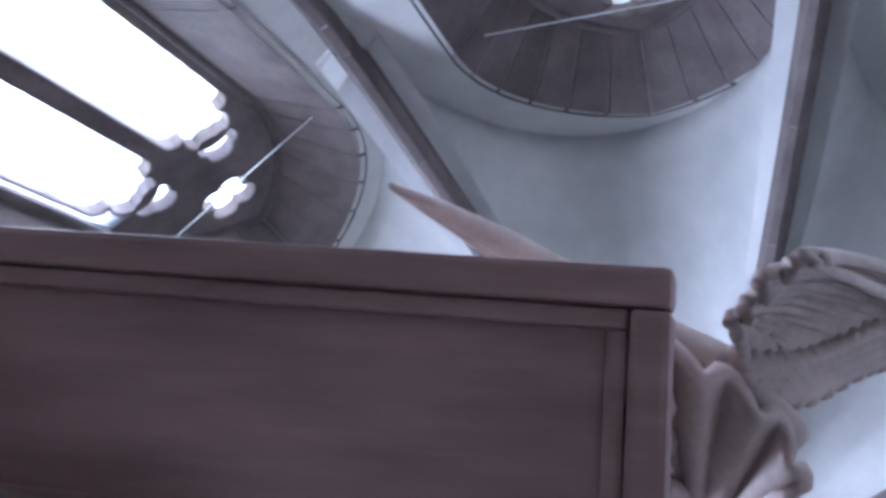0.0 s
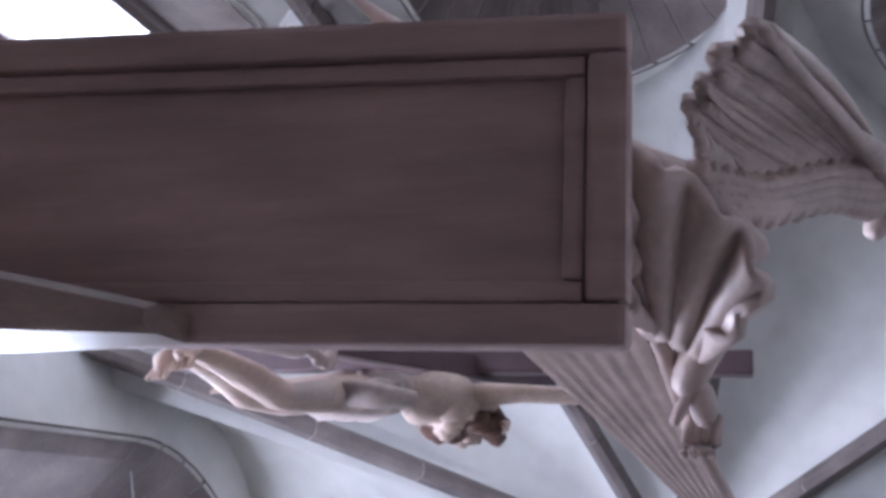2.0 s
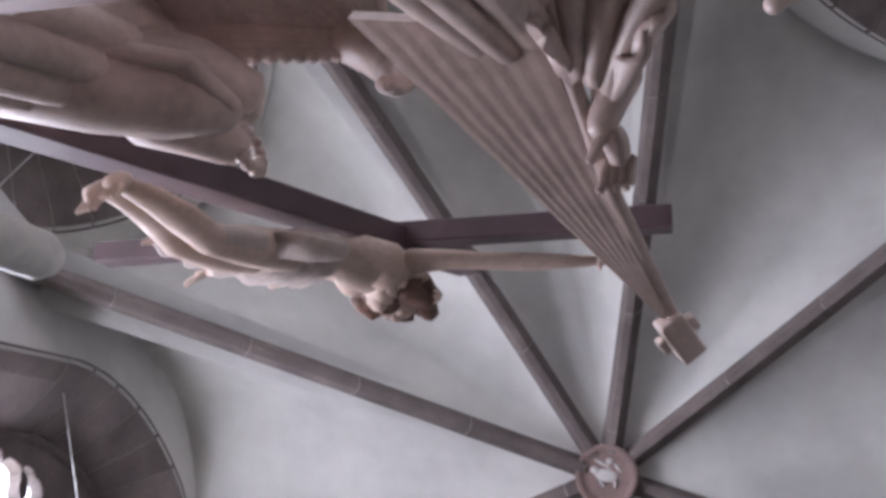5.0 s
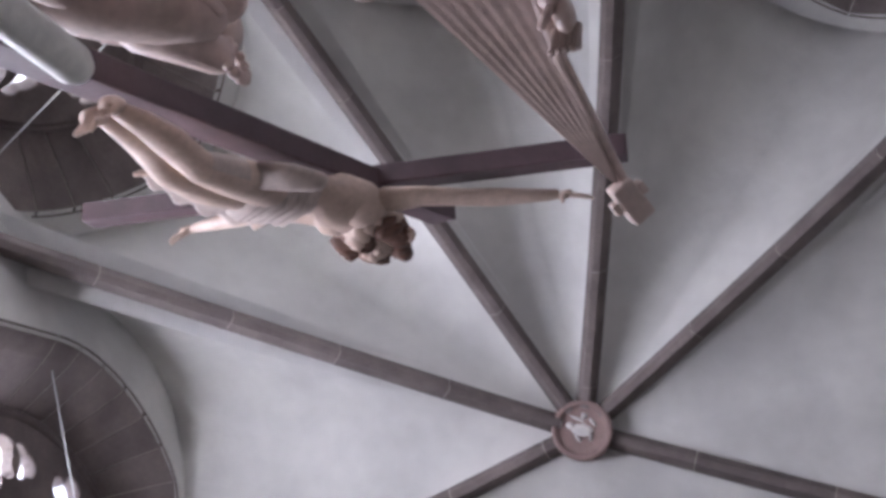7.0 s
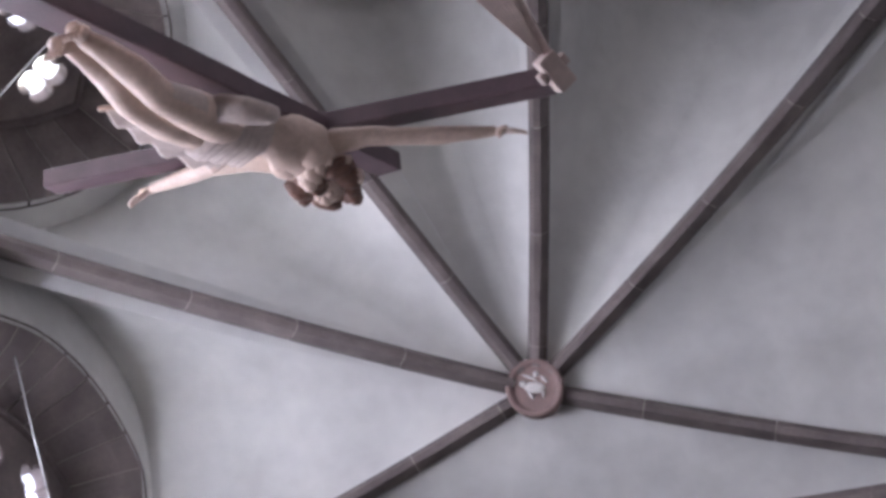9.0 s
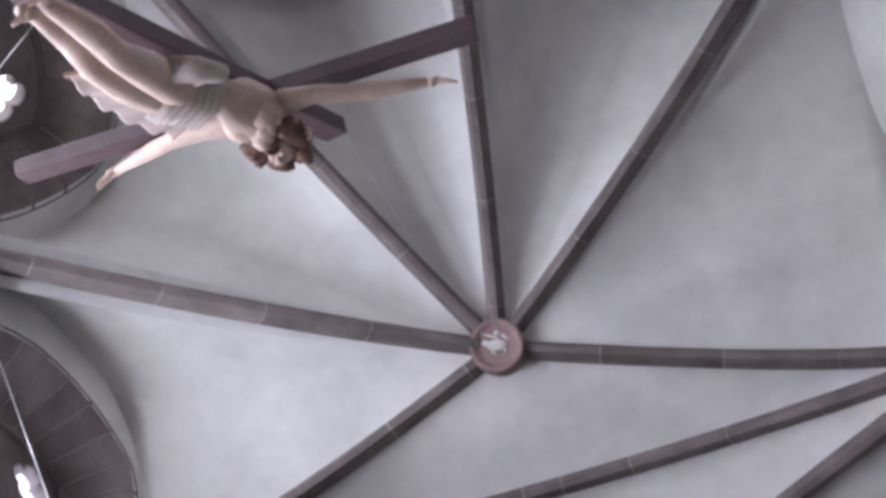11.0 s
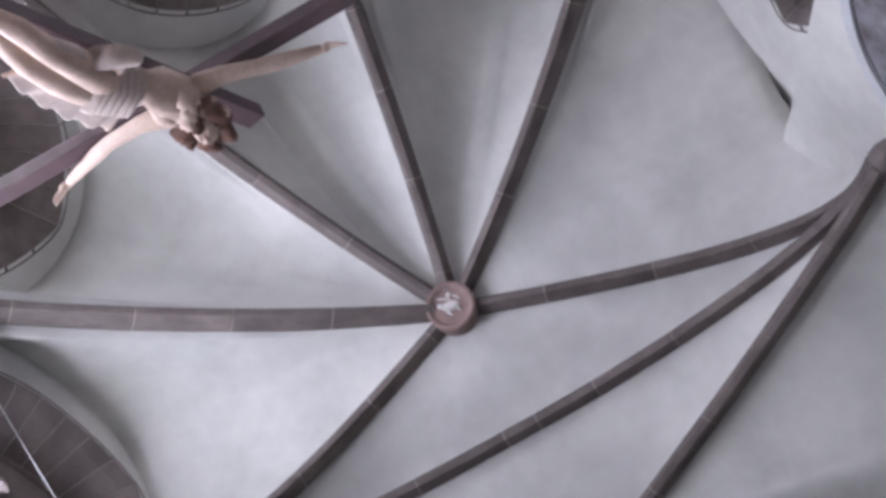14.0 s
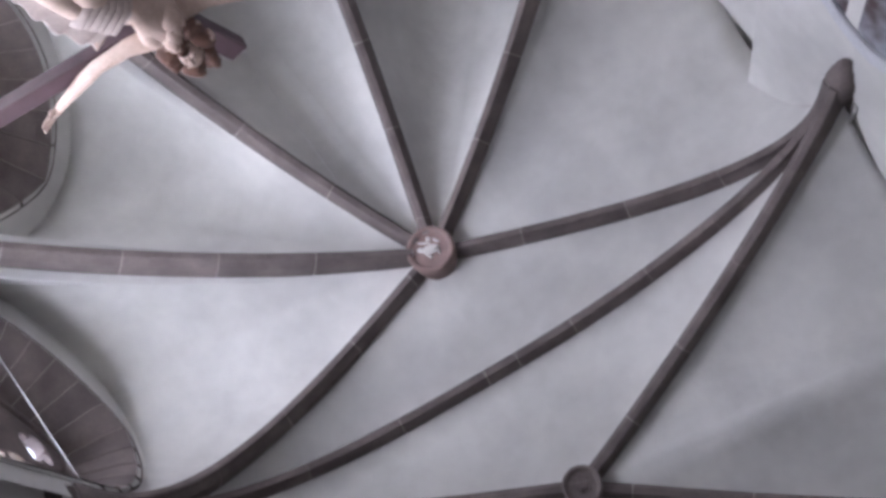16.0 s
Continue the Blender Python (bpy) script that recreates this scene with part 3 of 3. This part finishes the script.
bm = bmesh.new()
beam(bm, CROSS[0] - CROSS[0], CROSS[1] - CROSS[0], 0.16, 0.11)
part("upright", bm, CROSSWOOD, cross)
bm = bmesh.new()
BAR = (Vector((-0.57, 0.97, 6.24)), Vector((2.155, 1.31, 6.34)))
z_ = (BAR[1] - BAR[0]).normalized()
y_ = z_.cross(Vector((0, 0, 1))).normalized()
mb = Matrix((Vector((0, 0, 1)), y_, z_)).transposed().to_4x4()
mb.translation = BAR[0] - CROSS[0]
add_box(bm, (-0.07, -0.05, 0), (0.07, 0.05, (BAR[1] - BAR[0]).length), mb)
bmesh.ops.bevel(bm, geom=bm.edges[:], offset=0.01, segments=2, affect="EDGES", profile=0.6)
part("crossbar", bm, CROSSWOOD, cross)
bm = bmesh.new()
add_limb(bm, [(-0.98, -0.03, 2.6, 0.0025), (-0.98, -0.03, 4.95, 0.0025)], 6)
part("hanging_wire", bm, IRON, cross)

bm = bmesh.new()
for pts in (
    # trunk
    [(0.64, 1.49, 6.42, 0.12), (0.62, 1.5, 6.3, 0.175), (0.64, 1.51, 6.12, 0.165), (0.7, 1.52, 5.95, 0.13), (0.8, 1.52, 5.8, 0.15), (0.84, 1.52, 5.68, 0.14)],
    [(0.52, 1.43, 6.32, 0.09), (0.54, 1.43, 6.22, 0.1)], [(0.72, 1.43, 6.34, 0.09), (0.72, 1.43, 6.24, 0.1)],
    # arms
    [(0.46, 1.52, 6.36, 0.085), (0.25, 1.51, 6.43, 0.062), (0.04, 1.48, 6.55, 0.056), (-0.12, 1.46, 6.63, 0.06), (-0.42, 1.44, 6.79, 0.036)],
    [(0.84, 1.54, 6.44, 0.085), (1.08, 1.62, 6.47, 0.062), (1.42, 1.71, 6.55, 0.056), (1.6, 1.75, 6.63, 0.06), (2.02, 1.84, 6.83, 0.036)],
    # neck
    [(0.61, 1.47, 6.42, 0.07), (0.58, 1.38, 6.5, 0.065)],
    # legs
    [(0.76, 1.5, 5.66, 0.12), (0.7, 1.44, 5.25, 0.105), (0.68, 1.41, 4.98, 0.08), (0.72, 1.5, 4.84, 0.078), (0.77, 1.57, 4.74, 0.06), (0.81, 1.61, 4.64, 0.04)],
    [(0.9, 1.52, 5.66, 0.12), (0.88, 1.45, 5.3, 0.105), (0.86, 1.44, 5.0, 0.078), (0.88, 1.55, 4.87, 0.074), (0.91, 1.6, 4.77, 0.056), (0.92, 1.62, 4.68, 0.04)],
    # feet
    [(0.81, 1.63, 4.62, 0.042), (0.76, 1.58, 4.52, 0.042), (0.71, 1.54, 4.46, 0.03)],
    [(0.92, 1.63, 4.66, 0.042), (0.89, 1.57, 4.56, 0.042), (0.86, 1.52, 4.51, 0.03)],
):
    add_limb(bm, pts)
for fx, fy, fz in ((0.71, 1.54, 4.46), (0.86, 1.52, 4.51)):
    for k in range(4):
        add_limb(bm, [(fx - 0.03 + 0.02 * k, fy, fz, 0.014), (fx - 0.045 + 0.025 * k, fy - 0.05, fz - 0.045, 0.011)], 8)
for side, hx, hy, hz in ((-1, -0.48, 1.43, 6.81), (1, 2.09, 1.85, 6.86)):
    add_blob(bm, (hx, hy, hz), (0.06, 0.028, 0.045), (0, 25 * side, 0))
    for k in range(4):
        add_limb(bm, [(hx + side * 0.04, hy - 0.01, hz - 0.02 + 0.018 * k, 0.013), (hx + side * (0.1 + 0.012 * k), hy - 0.035, hz - 0.03 + 0.025 * k, 0.011), (hx + side * (0.13 + 0.012 * k), hy - 0.06, hz - 0.03 + 0.022 * k, 0.009)], 8)
    add_limb(bm, [(hx, hy - 0.02, hz - 0.03, 0.014), (hx + side * 0.02, hy - 0.07, hz - 0.08, 0.01)], 8)
# loincloth: wrapped folds, a flying end and a hanging end
for k in range(6):
    z = 5.9 - 0.055 * k
    x = 0.77 + 0.02 * k
    add_limb(bm, [(x - 0.16, 1.55, z - 0.02, 0.035), (x - 0.1, 1.41, z - 0.03, 0.04), (x + 0.06, 1.38, z + 0.01 + 0.02 * (k % 2), 0.04), (x + 0.18, 1.5, z + 0.05, 0.035)])
add_limb(bm, [(0.6, 1.5, 5.6, 0.07), (0.6, 1.45, 5.38, 0.075), (0.5, 1.43, 5.45, 0.075), (0.42, 1.42, 5.56, 0.055)])
fluted(bm, [(1.06, 1.42, 6.0), (1.12, 1.44, 5.7), (1.12, 1.47, 5.35), (1.06, 1.5, 5.02)], [(0.88, 1.43, 5.95), (0.92, 1.43, 5.65), (0.94, 1.45, 5.35), (0.95, 1.5, 5.1)], 5, 0.022, 0.02)
HEADC = Vector((0.575, 1.3, 6.49))
add_blob(bm, HEADC, (0.1, 0.115, 0.135), (25, 0, 0))
add_blob(bm, HEADC + Vector((0, -0.115, -0.03)), (0.02, 0.03, 0.045), (25, 0, 0))
for sx in (-0.04, 0.04):
    add_blob(bm, HEADC + Vector((sx, -0.09, -0.045)), (0.028, 0.025, 0.028), (0, 0, 0), 6, 8)
    add_blob(bm, HEADC + Vector((sx, -0.1, 0.025)), (0.035, 0.02, 0.012), (0, 0, 0), 6, 8)
# hair, beard and wreath
for k in range(30):
    a = k / 30 * math.tau
    r = 1 + 0.1 * math.sin(7 * a)
    add_blob(bm, HEADC + Vector((0.165 * r * math.cos(a), 0.0 + 0.03 * math.sin(a * 5) - 0.02 * math.sin(a), 0.01 + 0.19 * r * math.sin(a))), (0.055, 0.1, 0.045), (47 * k, 25, 31 * k), 6, 8)
for k in range(9):
    add_limb(bm, [(0.46 + 0.028 * k, 1.36, 6.63, 0.045), (0.46 + 0.028 * k, 1.44, 6.52, 0.045), (0.47 + 0.026 * k, 1.43, 6.36, 0.022)], 8)
    add_limb(bm, [(0.52 + 0.014 * k, 1.22 + 0.004 * (k - 4) ** 2, 6.4, 0.018), (0.53 + 0.012 * k, 1.2 + 0.004 * (k - 4) ** 2, 6.34 + 0.004 * (k - 4) ** 2, 0.012)], 6)
me = fused("crucifix_figure", bm, FLESH, 0, 0.004, 0.03)
me.materials.append(HAIR)
me.materials.append(CLOTH)
for f in me.polygons:
    c = f.center
    d = (((c.x - 0.575) / 0.1) ** 2 + ((c.z - 6.49) / 0.135) ** 2) ** 0.5
    if 6.3 < c.z < 6.74 and abs(c.x - 0.575) < 0.22 and (c.y < 1.4 and d > 0.92 or (1.33 < c.y < 1.52 and c.z > 6.5) or (c.y < 1.24 and c.z < 6.415)):
        f.material_index = 1
    elif 5.1 < c.z < 5.96 and (c.z > 5.56 or c.x > 0.97 or (c.x < 0.62 and c.z < 5.7)):
        f.material_index = 2
# the carving in its size and lean on the cross
me.transform(Matrix(((0.794, -0.248, -0.182, 1.73), (0.018, 0.55, 0.012, 0.03), (0.078, -0.5, 0.785, 1.87), (0, 0, 0, 1))))
figure = new("crucifix_figure", me)
tagged(figure, "painted carving with outstretched limbs and pale cloth on the cross", "statue")


# ---- two carved angels on the shelf ----
def wing(bm, band, lower, ends, feathers=5, scallop=0.1):
    """A raised wing: long grooved feathers from the band to their rounded ends, a scaled band, and a rolled tip."""
    grid = []
    per = 14
    for i in range(25):
        v = i / 24
        row = []
        for j in range(feathers * per + 1):
            u = j / (feathers * per)
            a, b = curve_at(band, u), curve_at(ends, u)
            f = (j % per) / per
            end = 1 + scallop * (math.sin(f * math.pi) - 0.6) * (0.6 + 0.4 * (1 - u))
            p = a.lerp(b, v * end)
            n = (b - a).cross(curve_at(band, min(1, u + 0.05)) - curve_at(band, max(0, u - 0.05))).normalized()
            p += n * (0.02 * f - 0.0035 * math.cos(f * math.tau * 4)) * min(1, v * 3)
            p += n * 0.05 * math.sin(v * math.pi)
            row.append(p)
        grid.append(row)
    add_sheet(bm, grid, 0.024)
    # scales, row on row
    for r in range(5):
        for k in range(19):
            u = (k + 0.5 * (r % 2)) / 19
            c = curve_at(band, u).lerp(curve_at(lower, u), r / 4)
            add_blob(bm, c, (0.03, 0.03, 0.03), (0, 0, 0), 5, 8)
    for r in range(4):
        w = (r + 0.5) / 4
        add_limb(bm, [(*curve_at(band, u / 8).lerp(curve_at(lower, u / 8), w), 0.03) for u in range(9)], 8)
    t = curve_at(lower, 1.0).lerp(curve_at(band, 1.0), 0.5)
    return t


def robe(bm, base, top, r0, r1, n=11):
    ring = lambda c, r: [(c[0] + r * math.cos(k / 8 * math.tau), c[1] + r * math.sin(k / 8 * math.tau), c[2]) for k in range(9)]
    fluted(bm, ring(base, r0), ring(top, r1), n, 0.028, 0.05)
    add_limb(bm, [(base[0], base[1], base[2] + r0 * 0.85, r0 * 0.85), (*top, r1 * 0.9)], 16)


# the angels' size and lean
CARVED_SIZE = Matrix(((0.841, -0.012, -0.042, 0.56), (0.08, 0.857, 0.127, -1.001), (0.145, 0.013, 0.924, 0.224), (0, 0, 0, 1)))


def statue(name, me, label):
    me.transform(CARVED_SIZE)
    ob = new(name, me)
    return tagged(ob, label, "statue", "angels on the shelf")


bm = bmesh.new()
robe(bm, (-0.6, 1.74, 3.5), (-0.7, 1.7, 4.5), 0.18, 0.13)
add_blob(bm, (-0.7, 1.7, 4.45), (0.16, 0.13, 0.2))
add_blob(bm, (-0.66, 1.66, 4.96), (0.1, 0.11, 0.13))
for k in range(14):
    a = k / 14 * math.tau
    add_blob(bm, (-0.66 + 0.09 * math.cos(a), 1.7 + 0.05 * math.sin(2 * a), 4.97 + 0.12 * math.sin(a)), (0.045, 0.05, 0.045), (30 * k, 0, 0), 6, 8)
add_limb(bm, [(-0.7, 1.7, 4.6, 0.07), (-0.68, 1.68, 4.85, 0.055)])
add_limb(bm, [(-0.78, 1.74, 4.45, 0.1), (-0.93, 1.62, 4.4, 0.085), (-0.92, 1.48, 4.36, 0.065), (-0.86, 1.36, 4.37, 0.04)])
# wide hanging sleeve
fluted(bm, [(-0.78, 1.84, 3.75), (-0.89, 1.82, 3.8), (-0.97, 1.76, 3.9), (-1.04, 1.68, 4.0), (-1.07, 1.58, 4.08), (-1.02, 1.5, 4.14), (-0.93, 1.47, 4.2)],
       [(-0.8, 1.5, 4.24), (-0.82, 1.48, 4.26), (-0.85, 1.46, 4.28), (-0.88, 1.44, 4.3), (-0.9, 1.43, 4.32), (-0.9, 1.42, 4.34), (-0.89, 1.41, 4.36)], 5, 0.026)
fluted(bm, [(-0.66, 1.8, 3.72), (-0.72, 1.7, 3.8), (-0.75, 1.6, 3.95), (-0.78, 1.52, 4.1)],
       [(-0.74, 1.62, 4.3), (-0.78, 1.58, 4.3), (-0.8, 1.52, 4.3), (-0.82, 1.46, 4.3)], 4, 0.02)
add_limb(bm, [(-0.75, 1.9, 3.95, 0.045), (-0.93, 1.8, 4.0, 0.05), (-1.05, 1.66, 4.15, 0.045)])
# hand
add_blob(bm, (-0.89, 1.31, 4.4), (0.035, 0.06, 0.05))
for k in range(4):
    add_limb(bm, [(-0.855 - 0.022 * k, 1.27, 4.42, 0.015), (-0.84 - 0.022 * k, 1.21, 4.43, 0.014), (-0.83 - 0.022 * k, 1.19, 4.38, 0.012)], 8)
add_limb(bm, [(-0.86, 1.33, 4.36, 0.016), (-0.82, 1.27, 4.36, 0.014)], 8)
wing(bm, [(-0.97, 1.82, 3.98), (-1.1, 1.82, 4.2), (-1.25, 1.89, 4.45), (-1.38, 1.92, 4.66), (-1.44, 1.92, 4.72)],
     [(-0.98, 1.73, 4.05), (-1.09, 1.73, 4.2), (-1.26, 1.8, 4.5), (-1.37, 1.8, 4.7), (-1.44, 1.86, 4.8)],
     [(-0.99, 1.82, 3.84), (-0.985, 1.87, 3.72), (-1.02, 1.9, 3.67), (-1.06, 1.95, 3.645), (-1.13, 1.98, 3.63)])
add_limb(bm, [(-1.41, 1.93, 4.66, 0.05), (-1.46, 1.89, 4.78, 0.065), (-1.44, 1.82, 4.85, 0.055), (-1.39, 1.76, 4.8, 0.03)])
add_limb(bm, [(-1.13, 1.98, 3.64, 0.012), (-1.225, 1.965, 3.99, 0.014), (-1.33, 1.945, 4.36, 0.018), (-1.42, 1.93, 4.64, 0.04)])
for dx in (0.0, 0.06):
    add_limb(bm, [(-0.6 + dx, 1.95, 4.55, 0.05), (-0.55 + dx, 2.02, 4.3, 0.045), (-0.49 + dx * 0.6, 2.08, 3.9, 0.034), (-0.42 + dx * 0.3, 2.13, 3.65, 0.02), (-0.37, 2.16, 3.5, 0.007)], 10)
add_limb(bm, [(-0.72, 1.8, 4.45, 0.07), (-0.6, 2.0, 4.55, 0.07)])
statue("carved_angel", fused("carved_angel", bm, CARVED, 0, 0.003, 0.03), "bare pale wooden angel with raised wing playing a harp")

bm = bmesh.new()
robe(bm, (0.72, 1.84, 3.5), (0.62, 1.82, 4.3), 0.25, 0.2, 12)
add_blob(bm, (0.6, 1.84, 4.3), (0.2, 0.15, 0.25))
add_blob(bm, (0.5, 1.82, 4.85), (0.1, 0.11, 0.13))
add_limb(bm, [(0.56, 1.83, 4.5, 0.07), (0.52, 1.82, 4.75, 0.055)])
# rounded upper sleeve and cuff
add_limb(bm, [(0.66, 1.78, 4.1, 0.14), (0.5, 1.76, 4.2, 0.135), (0.34, 1.73, 4.33, 0.12), (0.24, 1.69, 4.42, 0.085)])
add_limb(bm, [(0.78, 1.72, 3.98, 0.14), (0.58, 1.69, 4.13, 0.16), (0.42, 1.67, 4.28, 0.15), (0.33, 1.66, 4.38, 0.12)], 20)
add_limb(bm, [(0.62, 1.69, 4.08, 0.075), (0.48, 1.66, 4.22, 0.07), (0.36, 1.64, 4.34, 0.06)])
add_limb(bm, [(0.52, 1.62, 4.3, 0.1), (0.42, 1.58, 4.44, 0.085), (0.36, 1.55, 4.54, 0.075)])
for k in range(6):
    w = (k - 2.5) * 0.06
    add_limb(bm, [(0.7, 1.68 + 0.03 * abs(k - 2), 4.0 + w * 0.2, 0.03), (0.52 + w * 0.3, 1.64 + 0.035 * abs(k - 3), 4.12 + w * 0.5, 0.04), (0.36 + w * 0.5, 1.62 + 0.03 * abs(k - 3), 4.27 + w * 0.6, 0.035), (0.28 + w * 0.3, 1.62 + 0.02 * k, 4.4 + w * 0.3, 0.025)], 10)
for k in range(12):
    a = k / 12 * math.tau
    add_blob(bm, (0.32 + 0.02 * math.cos(a), 1.54 + 0.075 * math.cos(a), 4.6 + 0.075 * math.sin(a)), (0.026, 0.03, 0.026), (0, 0, 0), 5, 8)
fluted(bm, [(0.95, 1.74, 3.8), (0.86, 1.68, 3.95), (0.74, 1.63, 4.12), (0.6, 1.6, 4.28)], [(0.5, 1.66, 4.3), (0.46, 1.62, 4.36), (0.42, 1.58, 4.42), (0.38, 1.55, 4.5)], 5, 0.03)
fluted(bm, [(1.0, 1.86, 3.75), (0.95, 1.8, 3.8), (0.86, 1.76, 3.9), (0.7, 1.72, 4.05)], [(0.7, 1.85, 4.25), (0.66, 1.8, 4.25), (0.6, 1.75, 4.25), (0.55, 1.7, 4.25)], 4, 0.03)
wing(bm, [(0.66, 1.98, 4.3), (0.4, 1.98, 4.5), (0.12, 1.96, 4.68), (-0.06, 1.94, 4.8), (-0.14, 1.92, 4.86)],
     [(0.6, 1.86, 4.3), (0.42, 1.85, 4.48), (0.2, 1.86, 4.62), (0.02, 1.87, 4.74), (-0.1, 1.88, 4.83)],
     [(0.75, 1.96, 3.85), (0.55, 1.97, 3.95), (0.3, 1.98, 4.15), (0.05, 1.99, 4.3), (-0.22, 2.0, 4.4)])
add_limb(bm, [(0.0, 1.92, 4.76, 0.07), (-0.1, 1.86, 4.8, 0.078), (-0.19, 1.77, 4.72, 0.075), (-0.24, 1.68, 4.58, 0.06), (-0.24, 1.62, 4.45, 0.03)])
statue("carved_angel", fused("carved_angel", bm, CARVED, 0, 0.004, 0.03), "bare pale wooden angel with raised wing and wide sleeve")

# harp held by the first angel
harp = holder("harp", "pale carved wooden harp held by the angel", "harp", at=(0, 0, 0))
foot_a, foot_b, head_ = Vector((0.14, 0.96, 4.0)), Vector((-0.27, 0.84, 4.0)), Vector((-0.445, 0.27, 4.62))
bm = bmesh.new()
rings = []
for k in range(9):
    f = k / 8
    a, b = foot_a.lerp(head_, f * 0.97), foot_b.lerp(head_, f * 0.97)
    n = (head_ - foot_a).cross(foot_b - foot_a).normalized()
    ring = []
    for j in range(15):
        g = j / 14
        ring.append(a.lerp(b, g) + n * (0.0014 * (j % 2) + 0.01))
    ring += [a.lerp(b, 1) - n * 0.03, a - n * 0.03]
    rings.append(ring)
add_ring_tube(bm, rings)
part("body", bm, CARVED, harp, "ridged pale wooden strings and soundboard")
bm = bmesh.new()
add_limb(bm, [(*(foot_b + Vector((-0.03, 0, 0))), 0.02), (*foot_b.lerp(head_, 0.5), 0.02), (*(head_ + Vector((-0.01, 0.02, 0))), 0.016)], 10)
part("pillar", bm, CARVED, harp, "", True)
d = (head_ - foot_a.lerp(foot_b, 0.5)).normalized()
m = Matrix.Translation(head_) @ d.to_track_quat("Z", "Y").to_matrix().to_4x4()
part("head_block", bevelled_box((-0.035, -0.032, -0.02), (0.035, 0.032, 0.11), m, 0.01), CARVED, harp)
part("peg", bevelled_box((-0.058, -0.018, 0.015), (-0.037, 0.018, 0.055), m, 0.006), CARVED, harp)
part("peg", bevelled_box((0.037, -0.018, 0.015), (0.058, 0.018, 0.055), m, 0.006), CARVED, harp)

# ---- altar with a tall candle ----
altar = holder("altar", "pale stone altar block under the shelf", "altar", at=(1.0, 0.35, 0))
part("base_block", bevelled_box((-0.7, -0.35, 0), (0.9, 0.45, 0.95), r=0.02), RELIEF, altar)
part("table_slab", bevelled_box((-0.8, -0.45, 0.952), (1.0, 0.5, 1.08), r=0.015), RELIEF, altar)
stick = holder("candlestick", "tall pale metal candlestick on the altar with a white candle", "candlestick", at=(0.47, 0.31, 1.08))
bm = bmesh.new()
rings = []
for z, r in ((0, 0.14), (0.04, 0.14), (0.1, 0.06), (0.3, 0.03), (0.7, 0.045), (1.2, 0.03), (1.45, 0.05), (1.5, 0.1), (1.52, 0.1), (1.52, 0.03)):
    rings.append([Vector((r * math.cos(k * math.tau / 20), r * math.sin(k * math.tau / 20), z)) for k in range(20)])
add_ring_tube(bm, rings)
part("stem", bm, IRON, stick, "", True)
bm = bmesh.new()
rings = []
for z, r in ((1.52, 0.038), (2.26, 0.038), (2.285, 0.028), (2.3, 0.015), (2.302, 0.005)):
    rings.append([Vector((r * math.cos(k * math.tau / 20), r * math.sin(k * math.tau / 20), z)) for k in range(20)])
add_ring_tube(bm, rings)
part("candle", bm, WAX, stick, "thick white wax candle", True)

# ---- pictured panel on the north wall ----
picture = holder("painted_panel", "dark red painted panel in a pale pointed frame on the wall", "painting", at=(-3.04, -1.62, 0))
picture.matrix_world = pose(-3.04, -1.62, 0, 0, 0, 90)
out, inn = pointed(0.92, 4.2, 6.4, 7.45), pointed(0.85, 4.28, 6.4, 7.35)
me = filled("frame", [out, inn], 0.06, 0.012)
me.materials.clear()
me.materials.append(FRAMEPAINT)
fr = new("frame", me)
fr.parent = picture
tagged(fr, "pale painted frame")
me = filled("panel", [inn], 0.02)
me.materials.clear()
me.materials.append(DARKGLASS)
pn = new("panel", me)
pn.parent = picture
tagged(pn, "dark red and grey painted panel")

# ---- window stones, last ----
for base, prof in STONE_PARTS:
    bm = bmesh.new()
    k = len(prof[0])
    gap = 0.006
    front, rear = [], []
    for line in prof:
        pts = [Vector(c) for c in line]
        t = (pts[-1] - pts[0]).normalized()
        pts[0] += t * gap
        pts[-1] -= t * gap
        front.append([bm.verts.new(c) for c in pts])
        rear.append([bm.verts.new(c + Vector((math.copysign(0.05, c.x) if abs(c.x) > 0.02 else 0, 0.0, 0.05))) for c in pts])
    for grid in (front, rear):
        for r, s in zip(grid, grid[1:]):
            for i in range(k - 1):
                bm.faces.new((r[i], r[i + 1], s[i + 1], s[i]))
    for i in (0, k - 1):
        for a in range(len(prof) - 1):
            bm.faces.new((front[a][i], front[a + 1][i], rear[a + 1][i], rear[a][i]))
    part("window_stone", bm, STONE, base)
